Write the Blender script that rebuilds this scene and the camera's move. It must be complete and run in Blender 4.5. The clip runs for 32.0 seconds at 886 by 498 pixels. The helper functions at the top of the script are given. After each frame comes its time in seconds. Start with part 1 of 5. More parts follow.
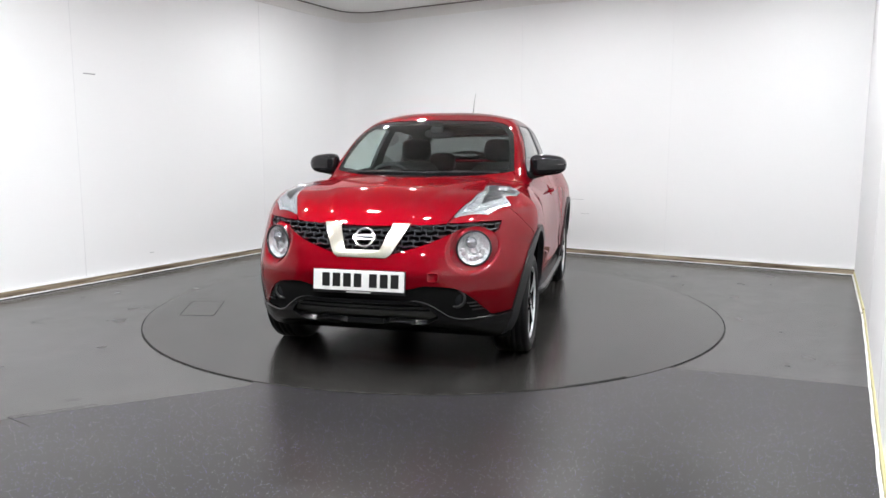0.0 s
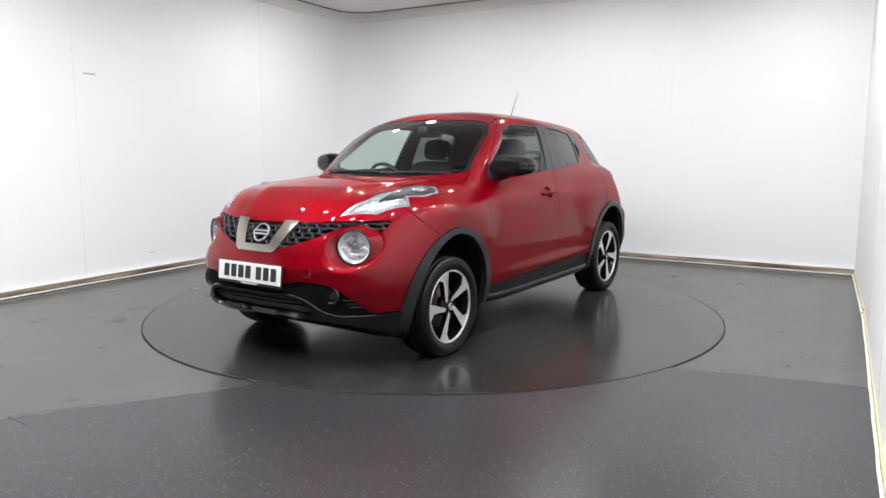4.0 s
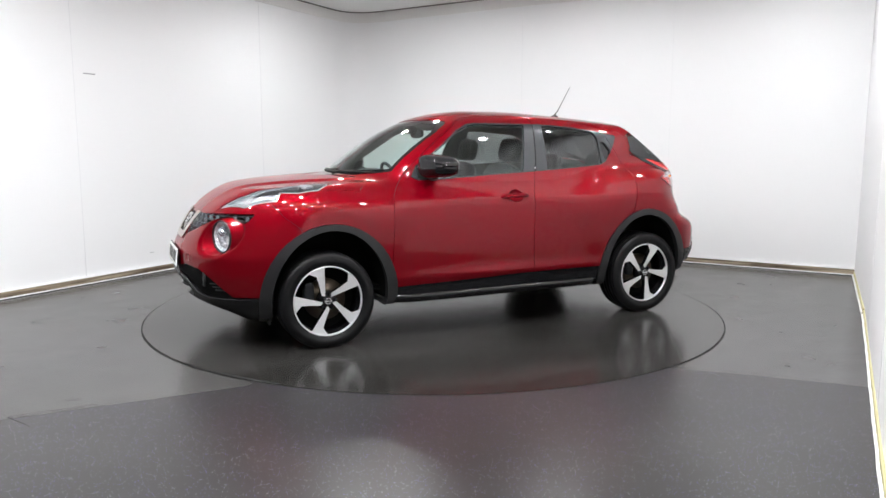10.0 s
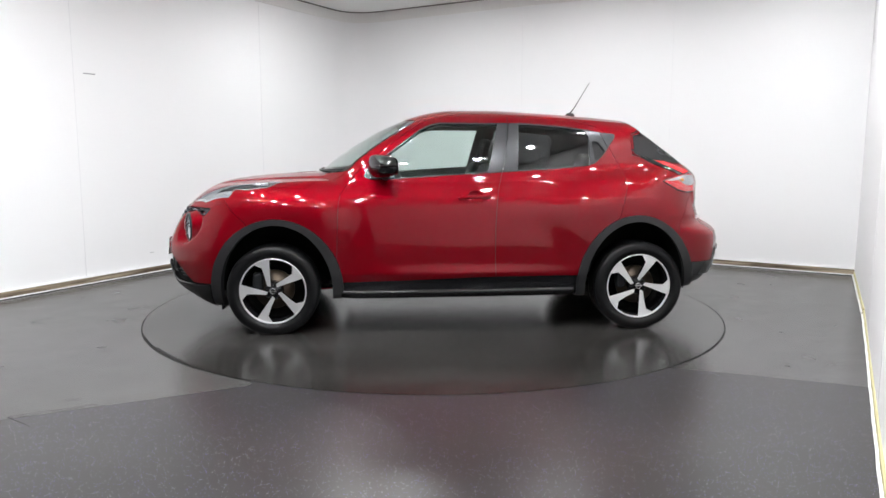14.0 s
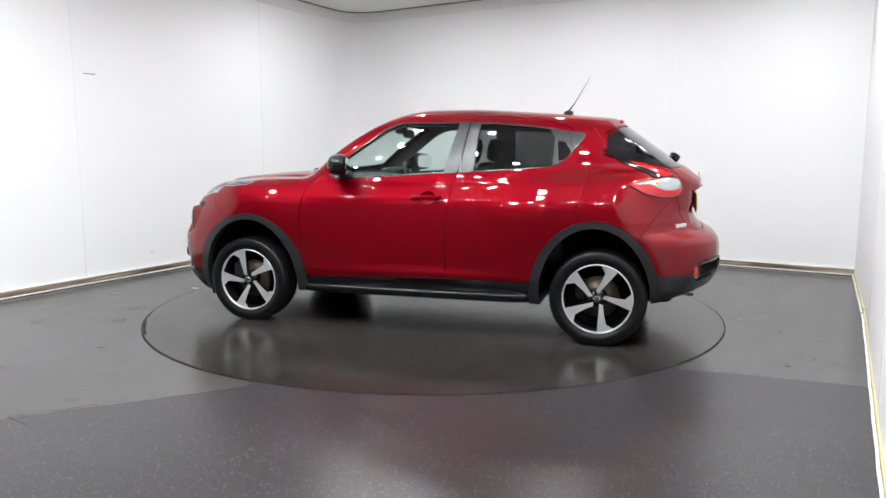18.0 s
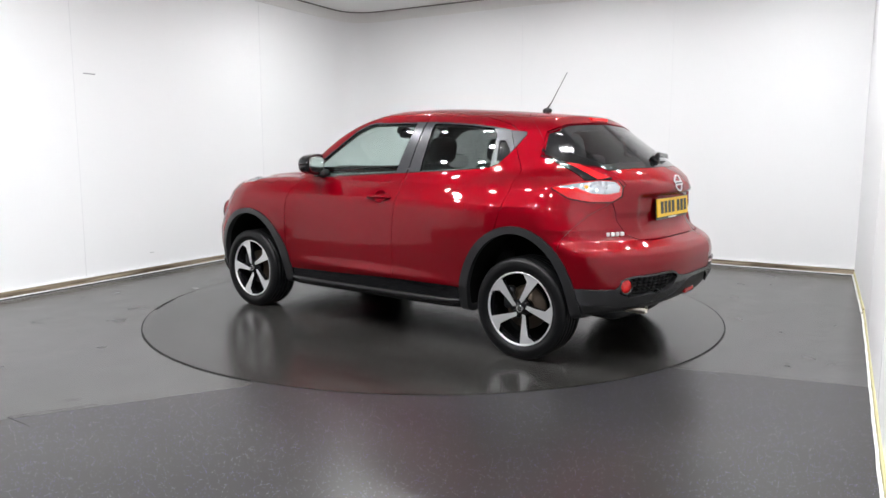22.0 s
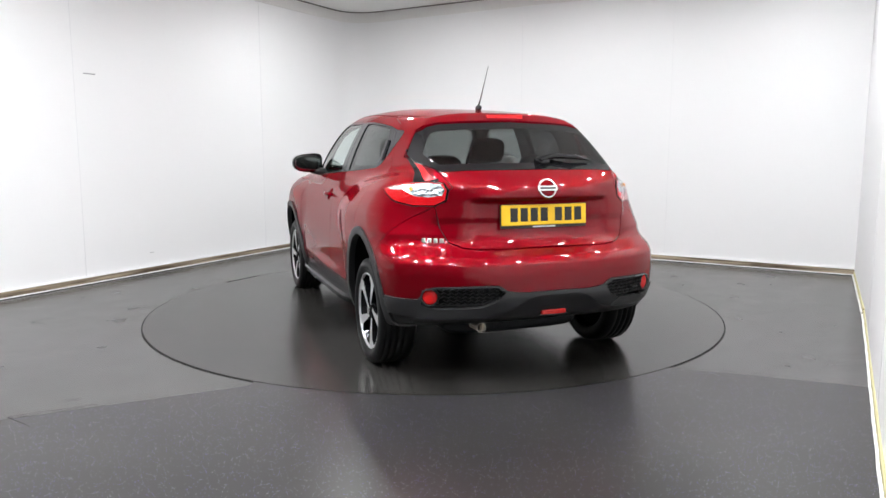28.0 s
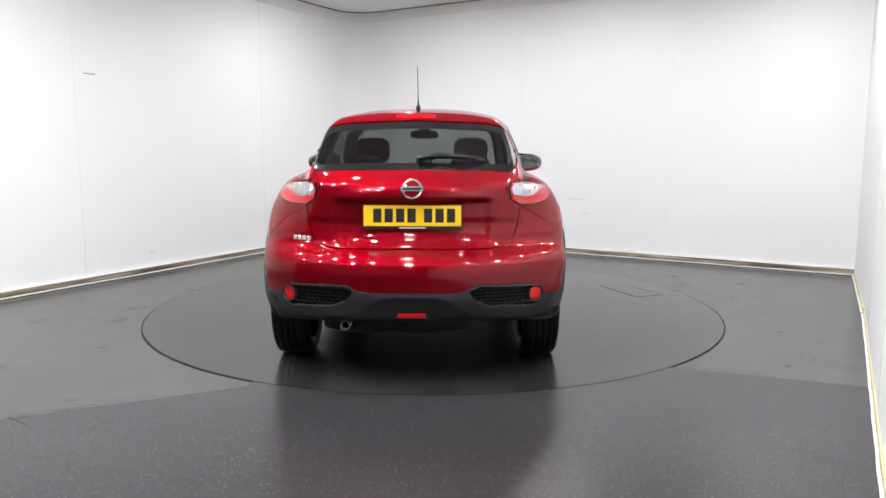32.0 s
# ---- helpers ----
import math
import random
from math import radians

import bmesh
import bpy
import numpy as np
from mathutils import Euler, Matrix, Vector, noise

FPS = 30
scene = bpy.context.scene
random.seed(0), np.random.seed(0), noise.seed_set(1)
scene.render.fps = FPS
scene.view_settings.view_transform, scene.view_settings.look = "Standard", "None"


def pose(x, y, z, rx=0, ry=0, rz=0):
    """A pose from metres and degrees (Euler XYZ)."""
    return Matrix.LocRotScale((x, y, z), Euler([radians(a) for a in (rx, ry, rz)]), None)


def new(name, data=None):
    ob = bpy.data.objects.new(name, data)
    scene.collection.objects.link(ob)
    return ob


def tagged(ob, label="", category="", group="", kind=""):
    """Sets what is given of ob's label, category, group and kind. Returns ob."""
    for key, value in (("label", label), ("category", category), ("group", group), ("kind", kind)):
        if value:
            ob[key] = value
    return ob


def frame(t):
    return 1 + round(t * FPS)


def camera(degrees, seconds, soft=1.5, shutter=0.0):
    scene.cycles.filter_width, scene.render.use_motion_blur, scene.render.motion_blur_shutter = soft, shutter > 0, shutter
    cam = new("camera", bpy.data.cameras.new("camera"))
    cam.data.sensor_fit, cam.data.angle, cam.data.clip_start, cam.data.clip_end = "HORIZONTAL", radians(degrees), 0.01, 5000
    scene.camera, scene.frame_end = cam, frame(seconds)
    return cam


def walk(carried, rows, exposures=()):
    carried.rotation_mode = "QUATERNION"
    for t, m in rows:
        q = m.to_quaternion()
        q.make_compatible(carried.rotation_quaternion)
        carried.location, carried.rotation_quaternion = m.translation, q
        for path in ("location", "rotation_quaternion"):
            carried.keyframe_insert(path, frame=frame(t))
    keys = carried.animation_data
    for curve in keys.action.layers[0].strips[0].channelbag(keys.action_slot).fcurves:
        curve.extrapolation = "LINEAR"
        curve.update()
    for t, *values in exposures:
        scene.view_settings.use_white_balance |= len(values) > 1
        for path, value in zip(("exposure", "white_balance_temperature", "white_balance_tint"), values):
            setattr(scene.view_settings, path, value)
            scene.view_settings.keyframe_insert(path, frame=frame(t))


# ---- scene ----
cam = camera(62.64, 32.0)
EYE = pose(0.0, -5.85, 1.265, 82.12, 0, -0.667) @ pose(0, 0, 0, 0, 0, 0.078)
walk(cam, [(0.0, EYE), (32.0, EYE)])

# ---- light: a white showroom booth lit by rows of square LED panels in the ceiling ----
world = bpy.data.worlds.new("world")
scene.world = world
world.use_nodes = True
world.node_tree.nodes["Background"].inputs["Color"].default_value = (0.9, 0.92, 1.0, 1)
world.node_tree.nodes["Background"].inputs["Strength"].default_value = 0.05
LED_POWER = 565.0
scene.view_settings.exposure = 0.0


# ---- materials ----
def material(name, colour, rough=0.5, metal=0.0, **more):
    m = bpy.data.materials.new(name)
    m.use_nodes = True
    b = m.node_tree.nodes["Principled BSDF"]
    b.inputs["Base Color"].default_value = (*colour, 1)
    b.inputs["Roughness"].default_value = rough
    b.inputs["Metallic"].default_value = metal
    for key, value in more.items():
        b.inputs[key.replace("_", " ")].default_value = value
    return m


def node(m, kind, **values):
    n = m.node_tree.nodes.new(kind)
    for key, value in values.items():
        n.inputs[key.replace("_", " ")].default_value = value
    return n


def grain(m, scale, low, high, strength=0.1, distance=0.002, target="Roughness", detail=6.0):
    """Noise in object space: varies one input between low and high and gives fine relief."""
    t, b = m.node_tree, m.node_tree.nodes["Principled BSDF"]
    coord = t.nodes.new("ShaderNodeTexCoord")
    n = node(m, "ShaderNodeTexNoise", Scale=scale, Detail=detail)
    t.links.new(coord.outputs["Object"], n.inputs["Vector"])
    r = t.nodes.new("ShaderNodeMapRange")
    r.inputs["To Min"].default_value, r.inputs["To Max"].default_value = low, high
    t.links.new(n.outputs["Fac"], r.inputs["Value"])
    t.links.new(r.outputs["Result"], b.inputs[target])
    if strength:
        f = node(m, "ShaderNodeTexNoise", Scale=scale * 9, Detail=3.0)
        t.links.new(coord.outputs["Object"], f.inputs["Vector"])
        u = node(m, "ShaderNodeBump", Strength=strength, Distance=distance)
        t.links.new(f.outputs["Fac"], u.inputs["Height"])
        t.links.new(u.outputs["Normal"], b.inputs["Normal"])
    return m


PAINT = material("red_metallic_paint", (0.175, 0.0005, 0.0055), 0.48, 0.50, Coat_Weight=0.70, Coat_Roughness=0.012, Specular_IOR_Level=0.0, Specular_Tint=(1.0, 0.12, 0.14, 1.0))
WALL = grain(material("white_wall_paint", (0.86, 0.86, 0.865), 0.6), 1.5, 0.5, 0.7, 0.05)
UNSEEN_WALL = material("unseen_wall_grey", (0.05, 0.05, 0.053), 0.6)
CEILING = grain(material("ceiling_paint", (0.86, 0.86, 0.84), 0.8), 3.0, 0.7, 0.9, 0.1)


def vinyl(name, dark, light, rough, scale, flakes=False, wear=0.3, patchy=0.03, gleam=0.38):
    """Vinyl sheet: soft dusty patches, scuffs, and where asked, mica flakes."""
    m = material(name, dark, rough, Specular_IOR_Level=gleam)
    t, b = m.node_tree, m.node_tree.nodes["Principled BSDF"]
    coord = t.nodes.new("ShaderNodeTexCoord")
    patch = node(m, "ShaderNodeTexNoise", Scale=scale, Detail=3.0, Roughness=0.5)
    t.links.new(coord.outputs["Object"], patch.inputs["Vector"])
    ramp = t.nodes.new("ShaderNodeValToRGB")
    ramp.color_ramp.elements[0].position, ramp.color_ramp.elements[1].position = 0.35, 0.72
    ramp.color_ramp.elements[0].color, ramp.color_ramp.elements[1].color = (*dark, 1), (*light, 1)
    t.links.new(patch.outputs["Fac"], ramp.inputs["Fac"])
    colour = ramp.outputs["Color"]
    # scuffs: short pale wipes of dust, seen here and there
    stretch = t.nodes.new("ShaderNodeMapping")
    stretch.inputs["Scale"].default_value, stretch.inputs["Rotation"].default_value = (1.0, 3.2, 1.0), (0, 0, 0.6)
    t.links.new(coord.outputs["Object"], stretch.inputs["Vector"])
    wipe = node(m, "ShaderNodeTexNoise", Scale=1.0, Detail=4.0, Roughness=0.5)
    t.links.new(stretch.outputs["Vector"], wipe.inputs["Vector"])
    dust = t.nodes.new("ShaderNodeMapRange")
    for key, value in (("From Min", 0.44), ("From Max", 0.95), ("To Max", wear)):
        dust.inputs[key].default_value = value
    t.links.new(wipe.outputs["Fac"], dust.inputs["Value"])
    dusty = t.nodes.new("ShaderNodeMix")
    dusty.data_type = "RGBA"
    dusty.inputs["B"].default_value = (0.17, 0.165, 0.16, 1)
    t.links.new(dust.outputs["Result"], dusty.inputs["Factor"])
    t.links.new(colour, dusty.inputs["A"])
    colour = dusty.outputs["Result"]
    rr = t.nodes.new("ShaderNodeMapRange")
    rr.inputs["To Min"].default_value, rr.inputs["To Max"].default_value = rough - patchy * 0.4, rough + patchy * 0.6
    fine = node(m, "ShaderNodeTexNoise", Scale=scale * 7, Detail=5.0)
    t.links.new(coord.outputs["Object"], fine.inputs["Vector"])
    t.links.new(fine.outputs["Fac"], rr.inputs["Value"])
    t.links.new(rr.outputs["Result"], b.inputs["Roughness"])
    if flakes:
        cells = node(m, "ShaderNodeTexVoronoi", Scale=118.0)
        t.links.new(coord.outputs["Object"], cells.inputs["Vector"])
        split = t.nodes.new("ShaderNodeSeparateColor")
        t.links.new(cells.outputs["Color"], split.inputs["Color"])
        rare = t.nodes.new("ShaderNodeMath")
        rare.operation, rare.inputs[1].default_value = "GREATER_THAN", 0.62
        t.links.new(split.outputs["Red"], rare.inputs[0])
        near = t.nodes.new("ShaderNodeMath")
        near.operation, near.inputs[1].default_value = "LESS_THAN", 0.215
        t.links.new(cells.outputs["Distance"], near.inputs[0])
        both = t.nodes.new("ShaderNodeMath")
        both.operation = "MULTIPLY"
        t.links.new(rare.outputs["Value"], both.inputs[0])
        t.links.new(near.outputs["Value"], both.inputs[1])
        hue = t.nodes.new("ShaderNodeValToRGB")
        hue.color_ramp.elements[0].color, hue.color_ramp.elements[1].color = (0.16, 0.09, 0.50, 1), (0.62, 0.61, 0.64, 1)
        violet = hue.color_ramp.elements.new(0.55)
        violet.color = (0.24, 0.23, 0.42, 1)
        t.links.new(split.outputs["Green"], hue.inputs["Fac"])
        mix = t.nodes.new("ShaderNodeMix")
        mix.data_type = "RGBA"
        t.links.new(both.outputs["Value"], mix.inputs["Factor"])
        t.links.new(colour, mix.inputs["A"])
        t.links.new(hue.outputs["Color"], mix.inputs["B"])
        colour = mix.outputs["Result"]
    t.links.new(colour, b.inputs["Base Color"])
    return m


FLOOR = vinyl("grey_safety_vinyl", (0.042, 0.0405, 0.040), (0.058, 0.0565, 0.0555), 0.24, 0.7, False, 0.26, 0.12)
DISC_VINYL = vinyl("turntable_vinyl", (0.0165, 0.0155, 0.0145), (0.026, 0.0245, 0.0232), 0.20, 0.9, False, 0.24, 0.07, 0.31)
SPARKLE = vinyl("sparkling_vinyl", (0.0205, 0.0195, 0.0185), (0.029, 0.0278, 0.0266), 0.29, 0.9, True, 0.05, 0.03)
GROOVE = material("dark_groove", (0.008, 0.008, 0.008), 0.9)
WORN = material("worn_vinyl_edge", (0.085, 0.082, 0.078), 0.5)
GROOVE_SOFT = material("thin_dark_joint", (0.02, 0.02, 0.02), 0.8)
JOINT = material("painted_joint", (0.76, 0.76, 0.77), 0.7)
JOINT_HIGHLIGHT = material("joint_highlight", (0.90, 0.90, 0.91), 0.4)
SCUFF = material("grey_scuff", (0.30, 0.30, 0.31), 0.8)
SCUFF_PALE = material("pale_scuff", (0.62, 0.62, 0.63), 0.8)
CORNICE = material("off_white_cornice", (0.80, 0.79, 0.77), 0.7)
FOOT_YELLOW = grain(material("yellowed_edging", (0.50, 0.46, 0.25), 0.6), 6.0, 0.5, 0.7, 0.1)
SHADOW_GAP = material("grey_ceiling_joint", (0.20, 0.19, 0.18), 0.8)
SKIRTING = material("worn_skirting_wood", (0.3, 0.22, 0.14), 0.6)
t = SKIRTING.node_tree
coord, stretch, streak, tone = t.nodes.new("ShaderNodeTexCoord"), t.nodes.new("ShaderNodeMapping"), node(SKIRTING, "ShaderNodeTexNoise", Scale=1.6, Detail=8.0, Roughness=0.6), t.nodes.new("ShaderNodeValToRGB")
stretch.inputs["Scale"].default_value = (1.0, 1.0, 22.0)
tone.color_ramp.elements[0].position, tone.color_ramp.elements[1].position = 0.38, 0.66
tone.color_ramp.elements[0].color, tone.color_ramp.elements[1].color = (0.085, 0.058, 0.035, 1), (0.46, 0.38, 0.27, 1)
t.links.new(coord.outputs["Object"], stretch.inputs["Vector"])
t.links.new(stretch.outputs["Vector"], streak.inputs["Vector"])
t.links.new(streak.outputs["Fac"], tone.inputs["Fac"])
t.links.new(tone.outputs["Color"], t.nodes["Principled BSDF"].inputs["Base Color"])
LED = material("led_panel", (0.9, 0.9, 0.9), 0.4, Emission_Strength=LED_POWER)
LED.node_tree.nodes["Principled BSDF"].inputs["Emission Color"].default_value = (0.97, 0.985, 1.0, 1)
RUBBER = grain(material("tyre_rubber", (0.004, 0.004, 0.0045), 0.45, Specular_IOR_Level=0.25), 30.0, 0.34, 0.5, 0.2)
BLACK = grain(material("black_textured_plastic", (0.014, 0.014, 0.015), 0.5), 12.0, 0.38, 0.48, 0.05, 0.0004)
SATIN = grain(material("satin_dark_grey_plastic", (0.034, 0.0344, 0.036), 0.24), 8.0, 0.18, 0.28, 0.0)
LIP_BLACK = grain(material("satin_black_plastic", (0.006, 0.006, 0.0065), 0.22, Specular_IOR_Level=0.4), 10.0, 0.18, 0.27, 0.0)
GLOSS_BLACK = material("gloss_black", (0.007, 0.007, 0.008), 0.07, Specular_IOR_Level=0.4)
LINER = material("matt_black_liner", (0.006, 0.006, 0.006), 0.85, Specular_IOR_Level=0.12)
TRIM = grain(material("dark_cabin_trim", (0.03, 0.03, 0.032), 0.7), 40.0, 0.6, 0.8, 0.0)
CLOTH = grain(material("black_seat_cloth", (0.018, 0.018, 0.019), 0.9), 60.0, 0.8, 0.95, 0.0)
ALLOY = material("machined_alloy", (0.80, 0.80, 0.81), 0.34, 0.75)
CHROME = material("champagne_chrome", (0.50, 0.47, 0.41), 0.16, 1.0)
BRIGHT = material("bright_chrome", (0.8, 0.8, 0.8), 0.08, 1.0)
SILVER = material("lamp_reflector", (0.55, 0.56, 0.59), 0.14, 0.75)
GUIDE = material("light_guide_plastic", (0.58, 0.60, 0.63), 0.14, 0.8)
HEAD_SILVER = material("headlamp_reflector", (0.93, 0.93, 0.94), 0.12, 0.55)
PILLAR = material("satin_pillar_film", (0.045, 0.046, 0.050), 0.24, 0.30)
STEEL = material("heat_stained_steel", (0.58, 0.54, 0.48), 0.22, 1.0)
HEADLINING = grain(material("grey_headlining", (0.085, 0.085, 0.08), 0.8), 25.0, 0.75, 0.9, 0.0)
AMBER = material("amber_bulb", (0.75, 0.28, 0.05), 0.2)
LAMP_MID = material("lamp_inner_grey", (0.40, 0.42, 0.44), 0.2, 0.7)
for m, scale, relief in ((SILVER, 45.0, 0.85), (LAMP_MID, 70.0, 0.5), (HEAD_SILVER, 38.0, 0.85)):
    cells = node(m, "ShaderNodeTexVoronoi", Scale=scale)
    coord = m.node_tree.nodes.new("ShaderNodeTexCoord")
    facets = node(m, "ShaderNodeBump", Strength=relief, Distance=0.01)
    m.node_tree.links.new(coord.outputs["Object"], cells.inputs["Vector"])
    m.node_tree.links.new(cells.outputs["Distance"], facets.inputs["Height"])
    m.node_tree.links.new(facets.outputs["Normal"], m.node_tree.nodes["Principled BSDF"].inputs["Normal"])
LENS_SOLID = material("frosted_lens", (0.6, 0.6, 0.62), 0.1)
GRILLE_MAT = material("grille_dark_gloss", (0.20, 0.205, 0.225), 0.22, 0.8)
LAMP_DARK = material("lamp_bowl_grey", (0.016, 0.017, 0.019), 0.35, Specular_IOR_Level=0.15)
RED_LENS = material("red_lens", (0.50, 0.004, 0.008), 0.1, Coat_Weight=0.6)
BRAKE = material("bright_red_lens", (0.62, 0.012, 0.015), 0.12)
RED_GLOW = material("red_reflector", (0.75, 0.01, 0.01), 0.25)
PLATE_W = material("white_reflective_plate", (0.80, 0.80, 0.78), 0.35)
PLATE_Y = material("yellow_reflective_plate", (0.85, 0.52, 0.01), 0.35)
INK = material("plate_black", (0.01, 0.01, 0.01), 0.4)
DISC = grain(material("brake_disc_steel", (0.11, 0.085, 0.065), 0.4, 0.8), 30.0, 0.3, 0.6, 0.1)


def glass(name, tint, clear, power=5.0):
    """Thin tinted pane: light passes straight through, gloss grows at a slant."""
    m = bpy.data.materials.new(name)
    m.use_nodes = True
    t = m.node_tree
    t.nodes.clear()
    out, mix = t.nodes.new("ShaderNodeOutputMaterial"), t.nodes.new("ShaderNodeMixShader")
    see, shine, facing = t.nodes.new("ShaderNodeBsdfTransparent"), t.nodes.new("ShaderNodeBsdfGlossy"), t.nodes.new("ShaderNodeLayerWeight")
    see.inputs["Color"].default_value = (*tint, 1)
    shine.inputs["Roughness"].default_value = 0.01
    shine.inputs["Color"].default_value = (1, 1, 1, 1)
    facing.inputs["Blend"].default_value = 0.5
    steep, gloss = t.nodes.new("ShaderNodeMath"), t.nodes.new("ShaderNodeMath")
    steep.operation, steep.inputs[1].default_value = "POWER", power
    gloss.operation, gloss.inputs[1].default_value, gloss.inputs[2].default_value = "MULTIPLY_ADD", 1 - clear, clear
    t.links.new(facing.outputs["Facing"], steep.inputs[0])
    t.links.new(steep.outputs["Value"], gloss.inputs[0])
    t.links.new(gloss.outputs["Value"], mix.inputs["Fac"])
    t.links.new(see.outputs["BSDF"], mix.inputs[1])
    t.links.new(shine.outputs["BSDF"], mix.inputs[2])
    t.links.new(mix.outputs["Shader"], out.inputs["Surface"])
    return m


GLASS = glass("green_tinted_glass", (0.80, 0.89, 0.86), 0.05)
PRIVACY = glass("privacy_glass", (0.20, 0.21, 0.21), 0.05)
LENS = glass("clear_lens", (0.95, 0.96, 0.97), 0.025, 9.0)


# ---- mesh helpers ----
def part(name, bm, mat, parent=None, label="", smooth=True):
    me = bpy.data.meshes.new(name)
    bm.to_mesh(me)
    bm.free()
    me.materials.append(mat)
    if smooth:
        me.shade_smooth()
    ob = new(name, me)
    ob.parent = parent
    if label:
        tagged(ob, label)
    return ob


def raw(name, verts, faces, mat, parent=None, label="", normals=None, smooth=True):
    me = bpy.data.meshes.new(name)
    me.from_pydata(verts if isinstance(verts, list) else verts.tolist(), [], faces if isinstance(faces, list) else faces.tolist())
    me.materials.append(mat)
    if smooth:
        me.shade_smooth()
    if normals is not None:
        me.normals_split_custom_set_from_vertices(normals.tolist())
    ob = new(name, me)
    ob.parent = parent
    if label:
        tagged(ob, label)
    return ob


def box(x, y, z, sx, sy, sz, bevel=0.0, m=None):
    bm = bmesh.new()
    bmesh.ops.create_cube(bm, size=1, matrix=(m or Matrix()) @ Matrix.LocRotScale((x, y, z), None, (sx, sy, sz)))
    if bevel:
        bmesh.ops.bevel(bm, geom=bm.edges[:], offset=bevel, segments=2, affect="EDGES", profile=0.5)
    return bm


def merge_boxes(bms):
    me = bpy.data.meshes.new("joined")
    out = bmesh.new()
    for q in bms:
        q.to_mesh(me)
        out.from_mesh(me)
        q.free()
    bpy.data.meshes.remove(me)
    return out


# ---- the booth: a four-sided room turned about 29 degrees to the camera ----
ROOM = Matrix.Rotation(radians(-29.3), 4, "Z")
TOP, BEND = 3.06, 0.5
LF, LB, RB, RF = Vector((-3.28, -5.6)), Vector((-3.30, 3.52)), Vector((3.035, 3.258)), Vector((3.085, -5.6))
RK = Vector((3.083, 1.25))


def slab(a, b, z0, z1, thick, inset=0.0):
    """A straight upright slab from a to b in the room's plan; it grows to the left of that way by thick, moved in by inset."""
    d = (b - a).normalized()
    n = Vector((-d.y, d.x))
    p = [a - n * inset, b - n * inset, b + n * (thick - inset), a + n * (thick - inset)]
    v = [tuple(ROOM @ Vector((q.x, q.y, z))) for z in (z0, z1) for q in p]
    return bm_of(v, [(0, 1, 2, 3), (4, 5, 6, 7), (0, 1, 5, 4), (1, 2, 6, 5), (2, 3, 7, 6), (3, 0, 4, 7)])


def bm_of(v, f):
    bm = bmesh.new()
    vs = [bm.verts.new(p) for p in v]
    for q in f:
        bm.faces.new([vs[i] for i in q])
    bmesh.ops.recalc_face_normals(bm, faces=bm.faces[:])
    return bm


up_left, up_back = (LB - LF).normalized(), (RB - LB).normalized()
C0, C1 = LB - up_left * BEND, LB + up_back * BEND


def bend(z0, z1, thick, inset=0.0, steps=48):
    """The rounded corner between the two far walls, in the same measures as slab()."""
    v, f = [], []
    for i in range(steps + 1):
        t = i / steps
        p = C0 * (1 - t) ** 2 + LB * 2 * t * (1 - t) + C1 * t * t
        d = ((LB - C0) * (1 - t) + (C1 - LB) * t).normalized()
        n = Vector((-d.y, d.x))
        for q in (p - n * inset, p + n * (thick - inset)):
            v += [tuple(ROOM @ Vector((q.x, q.y, z))) for z in (z0, z1)]
    for i in range(steps):
        f += [(4 * i + a, 4 * i + c, 4 * i + 4 + c, 4 * i + 4 + a) for a, c in ((0, 1), (1, 3), (3, 2), (2, 0))]
    return bm_of(v, f)


def setting(name, bm, mat, label, parent=None, smooth=False):
    o = part(name, bm, mat, parent, label, smooth)
    return tagged(o, kind="structure") if parent is None else o


wall_left = setting("wall_left", slab(LF, C0, 0, TOP + 0.05, 0.1), WALL, "white painted booth wall with faint panel joints")
wall_corner = setting("wall_corner", bend(0, TOP + 0.05, 0.1), WALL, "rounded white corner between two booth walls")
wall_back = setting("wall_back", slab(C1, RB, 0, TOP + 0.05, 0.1), WALL, "white painted booth wall with faint scuffs")
wall_right = setting("wall_right", merge_boxes([slab(RB, RK, 0, TOP + 0.05, 0.1), slab(RK, RF, 0, TOP + 0.05, 0.1)]), WALL, "white boarded wall close beside the camera")
# unseen wall added to close the room; its dark grey tones the paint's reflections
wall_front = setting("wall_front", slab(RF, LF, 0, TOP + 0.05, 0.1), UNSEEN_WALL, "unseen plain grey wall added behind the camera to tone reflections")
setting("ceiling", box(-0.1, -1.1, TOP + 0.10, 6.9, 9.6, 0.1, 0, ROOM), CEILING, "pale grey ceiling")
for name, bm in (("cornice_left", slab(LF, C0, TOP - 0.09, TOP + 0.05, 0.012, 0.012)), ("cornice_corner", bend(TOP - 0.09, TOP + 0.05, 0.012, 0.012)), ("cornice_back", slab(C1, RB, TOP - 0.09, TOP + 0.05, 0.012, 0.012))):
    setting(name, bm, CORNICE, "off-white cornice strip under the ceiling", None)
for name, bm in (("ceiling_gap_left", slab(LF, C0, TOP + 0.038, TOP + 0.05, 0.03, 0.03)), ("ceiling_gap_corner", bend(TOP + 0.038, TOP + 0.05, 0.03, 0.03)), ("ceiling_gap_back", slab(C1, RB, TOP + 0.038, TOP + 0.05, 0.03, 0.03))):
    setting(name, bm, SHADOW_GAP, "dark joint at the ceiling", None)
for name, bm in (("baseboard_left", slab(LF, C0, 0, 0.058, 0.022, 0.022)), ("baseboard_corner", bend(0, 0.058, 0.022, 0.022)), ("baseboard_back", slab(C1, RB, 0, 0.058, 0.022, 0.022))):
    base = setting(name, bm, SKIRTING, "worn stained timber baseboard")
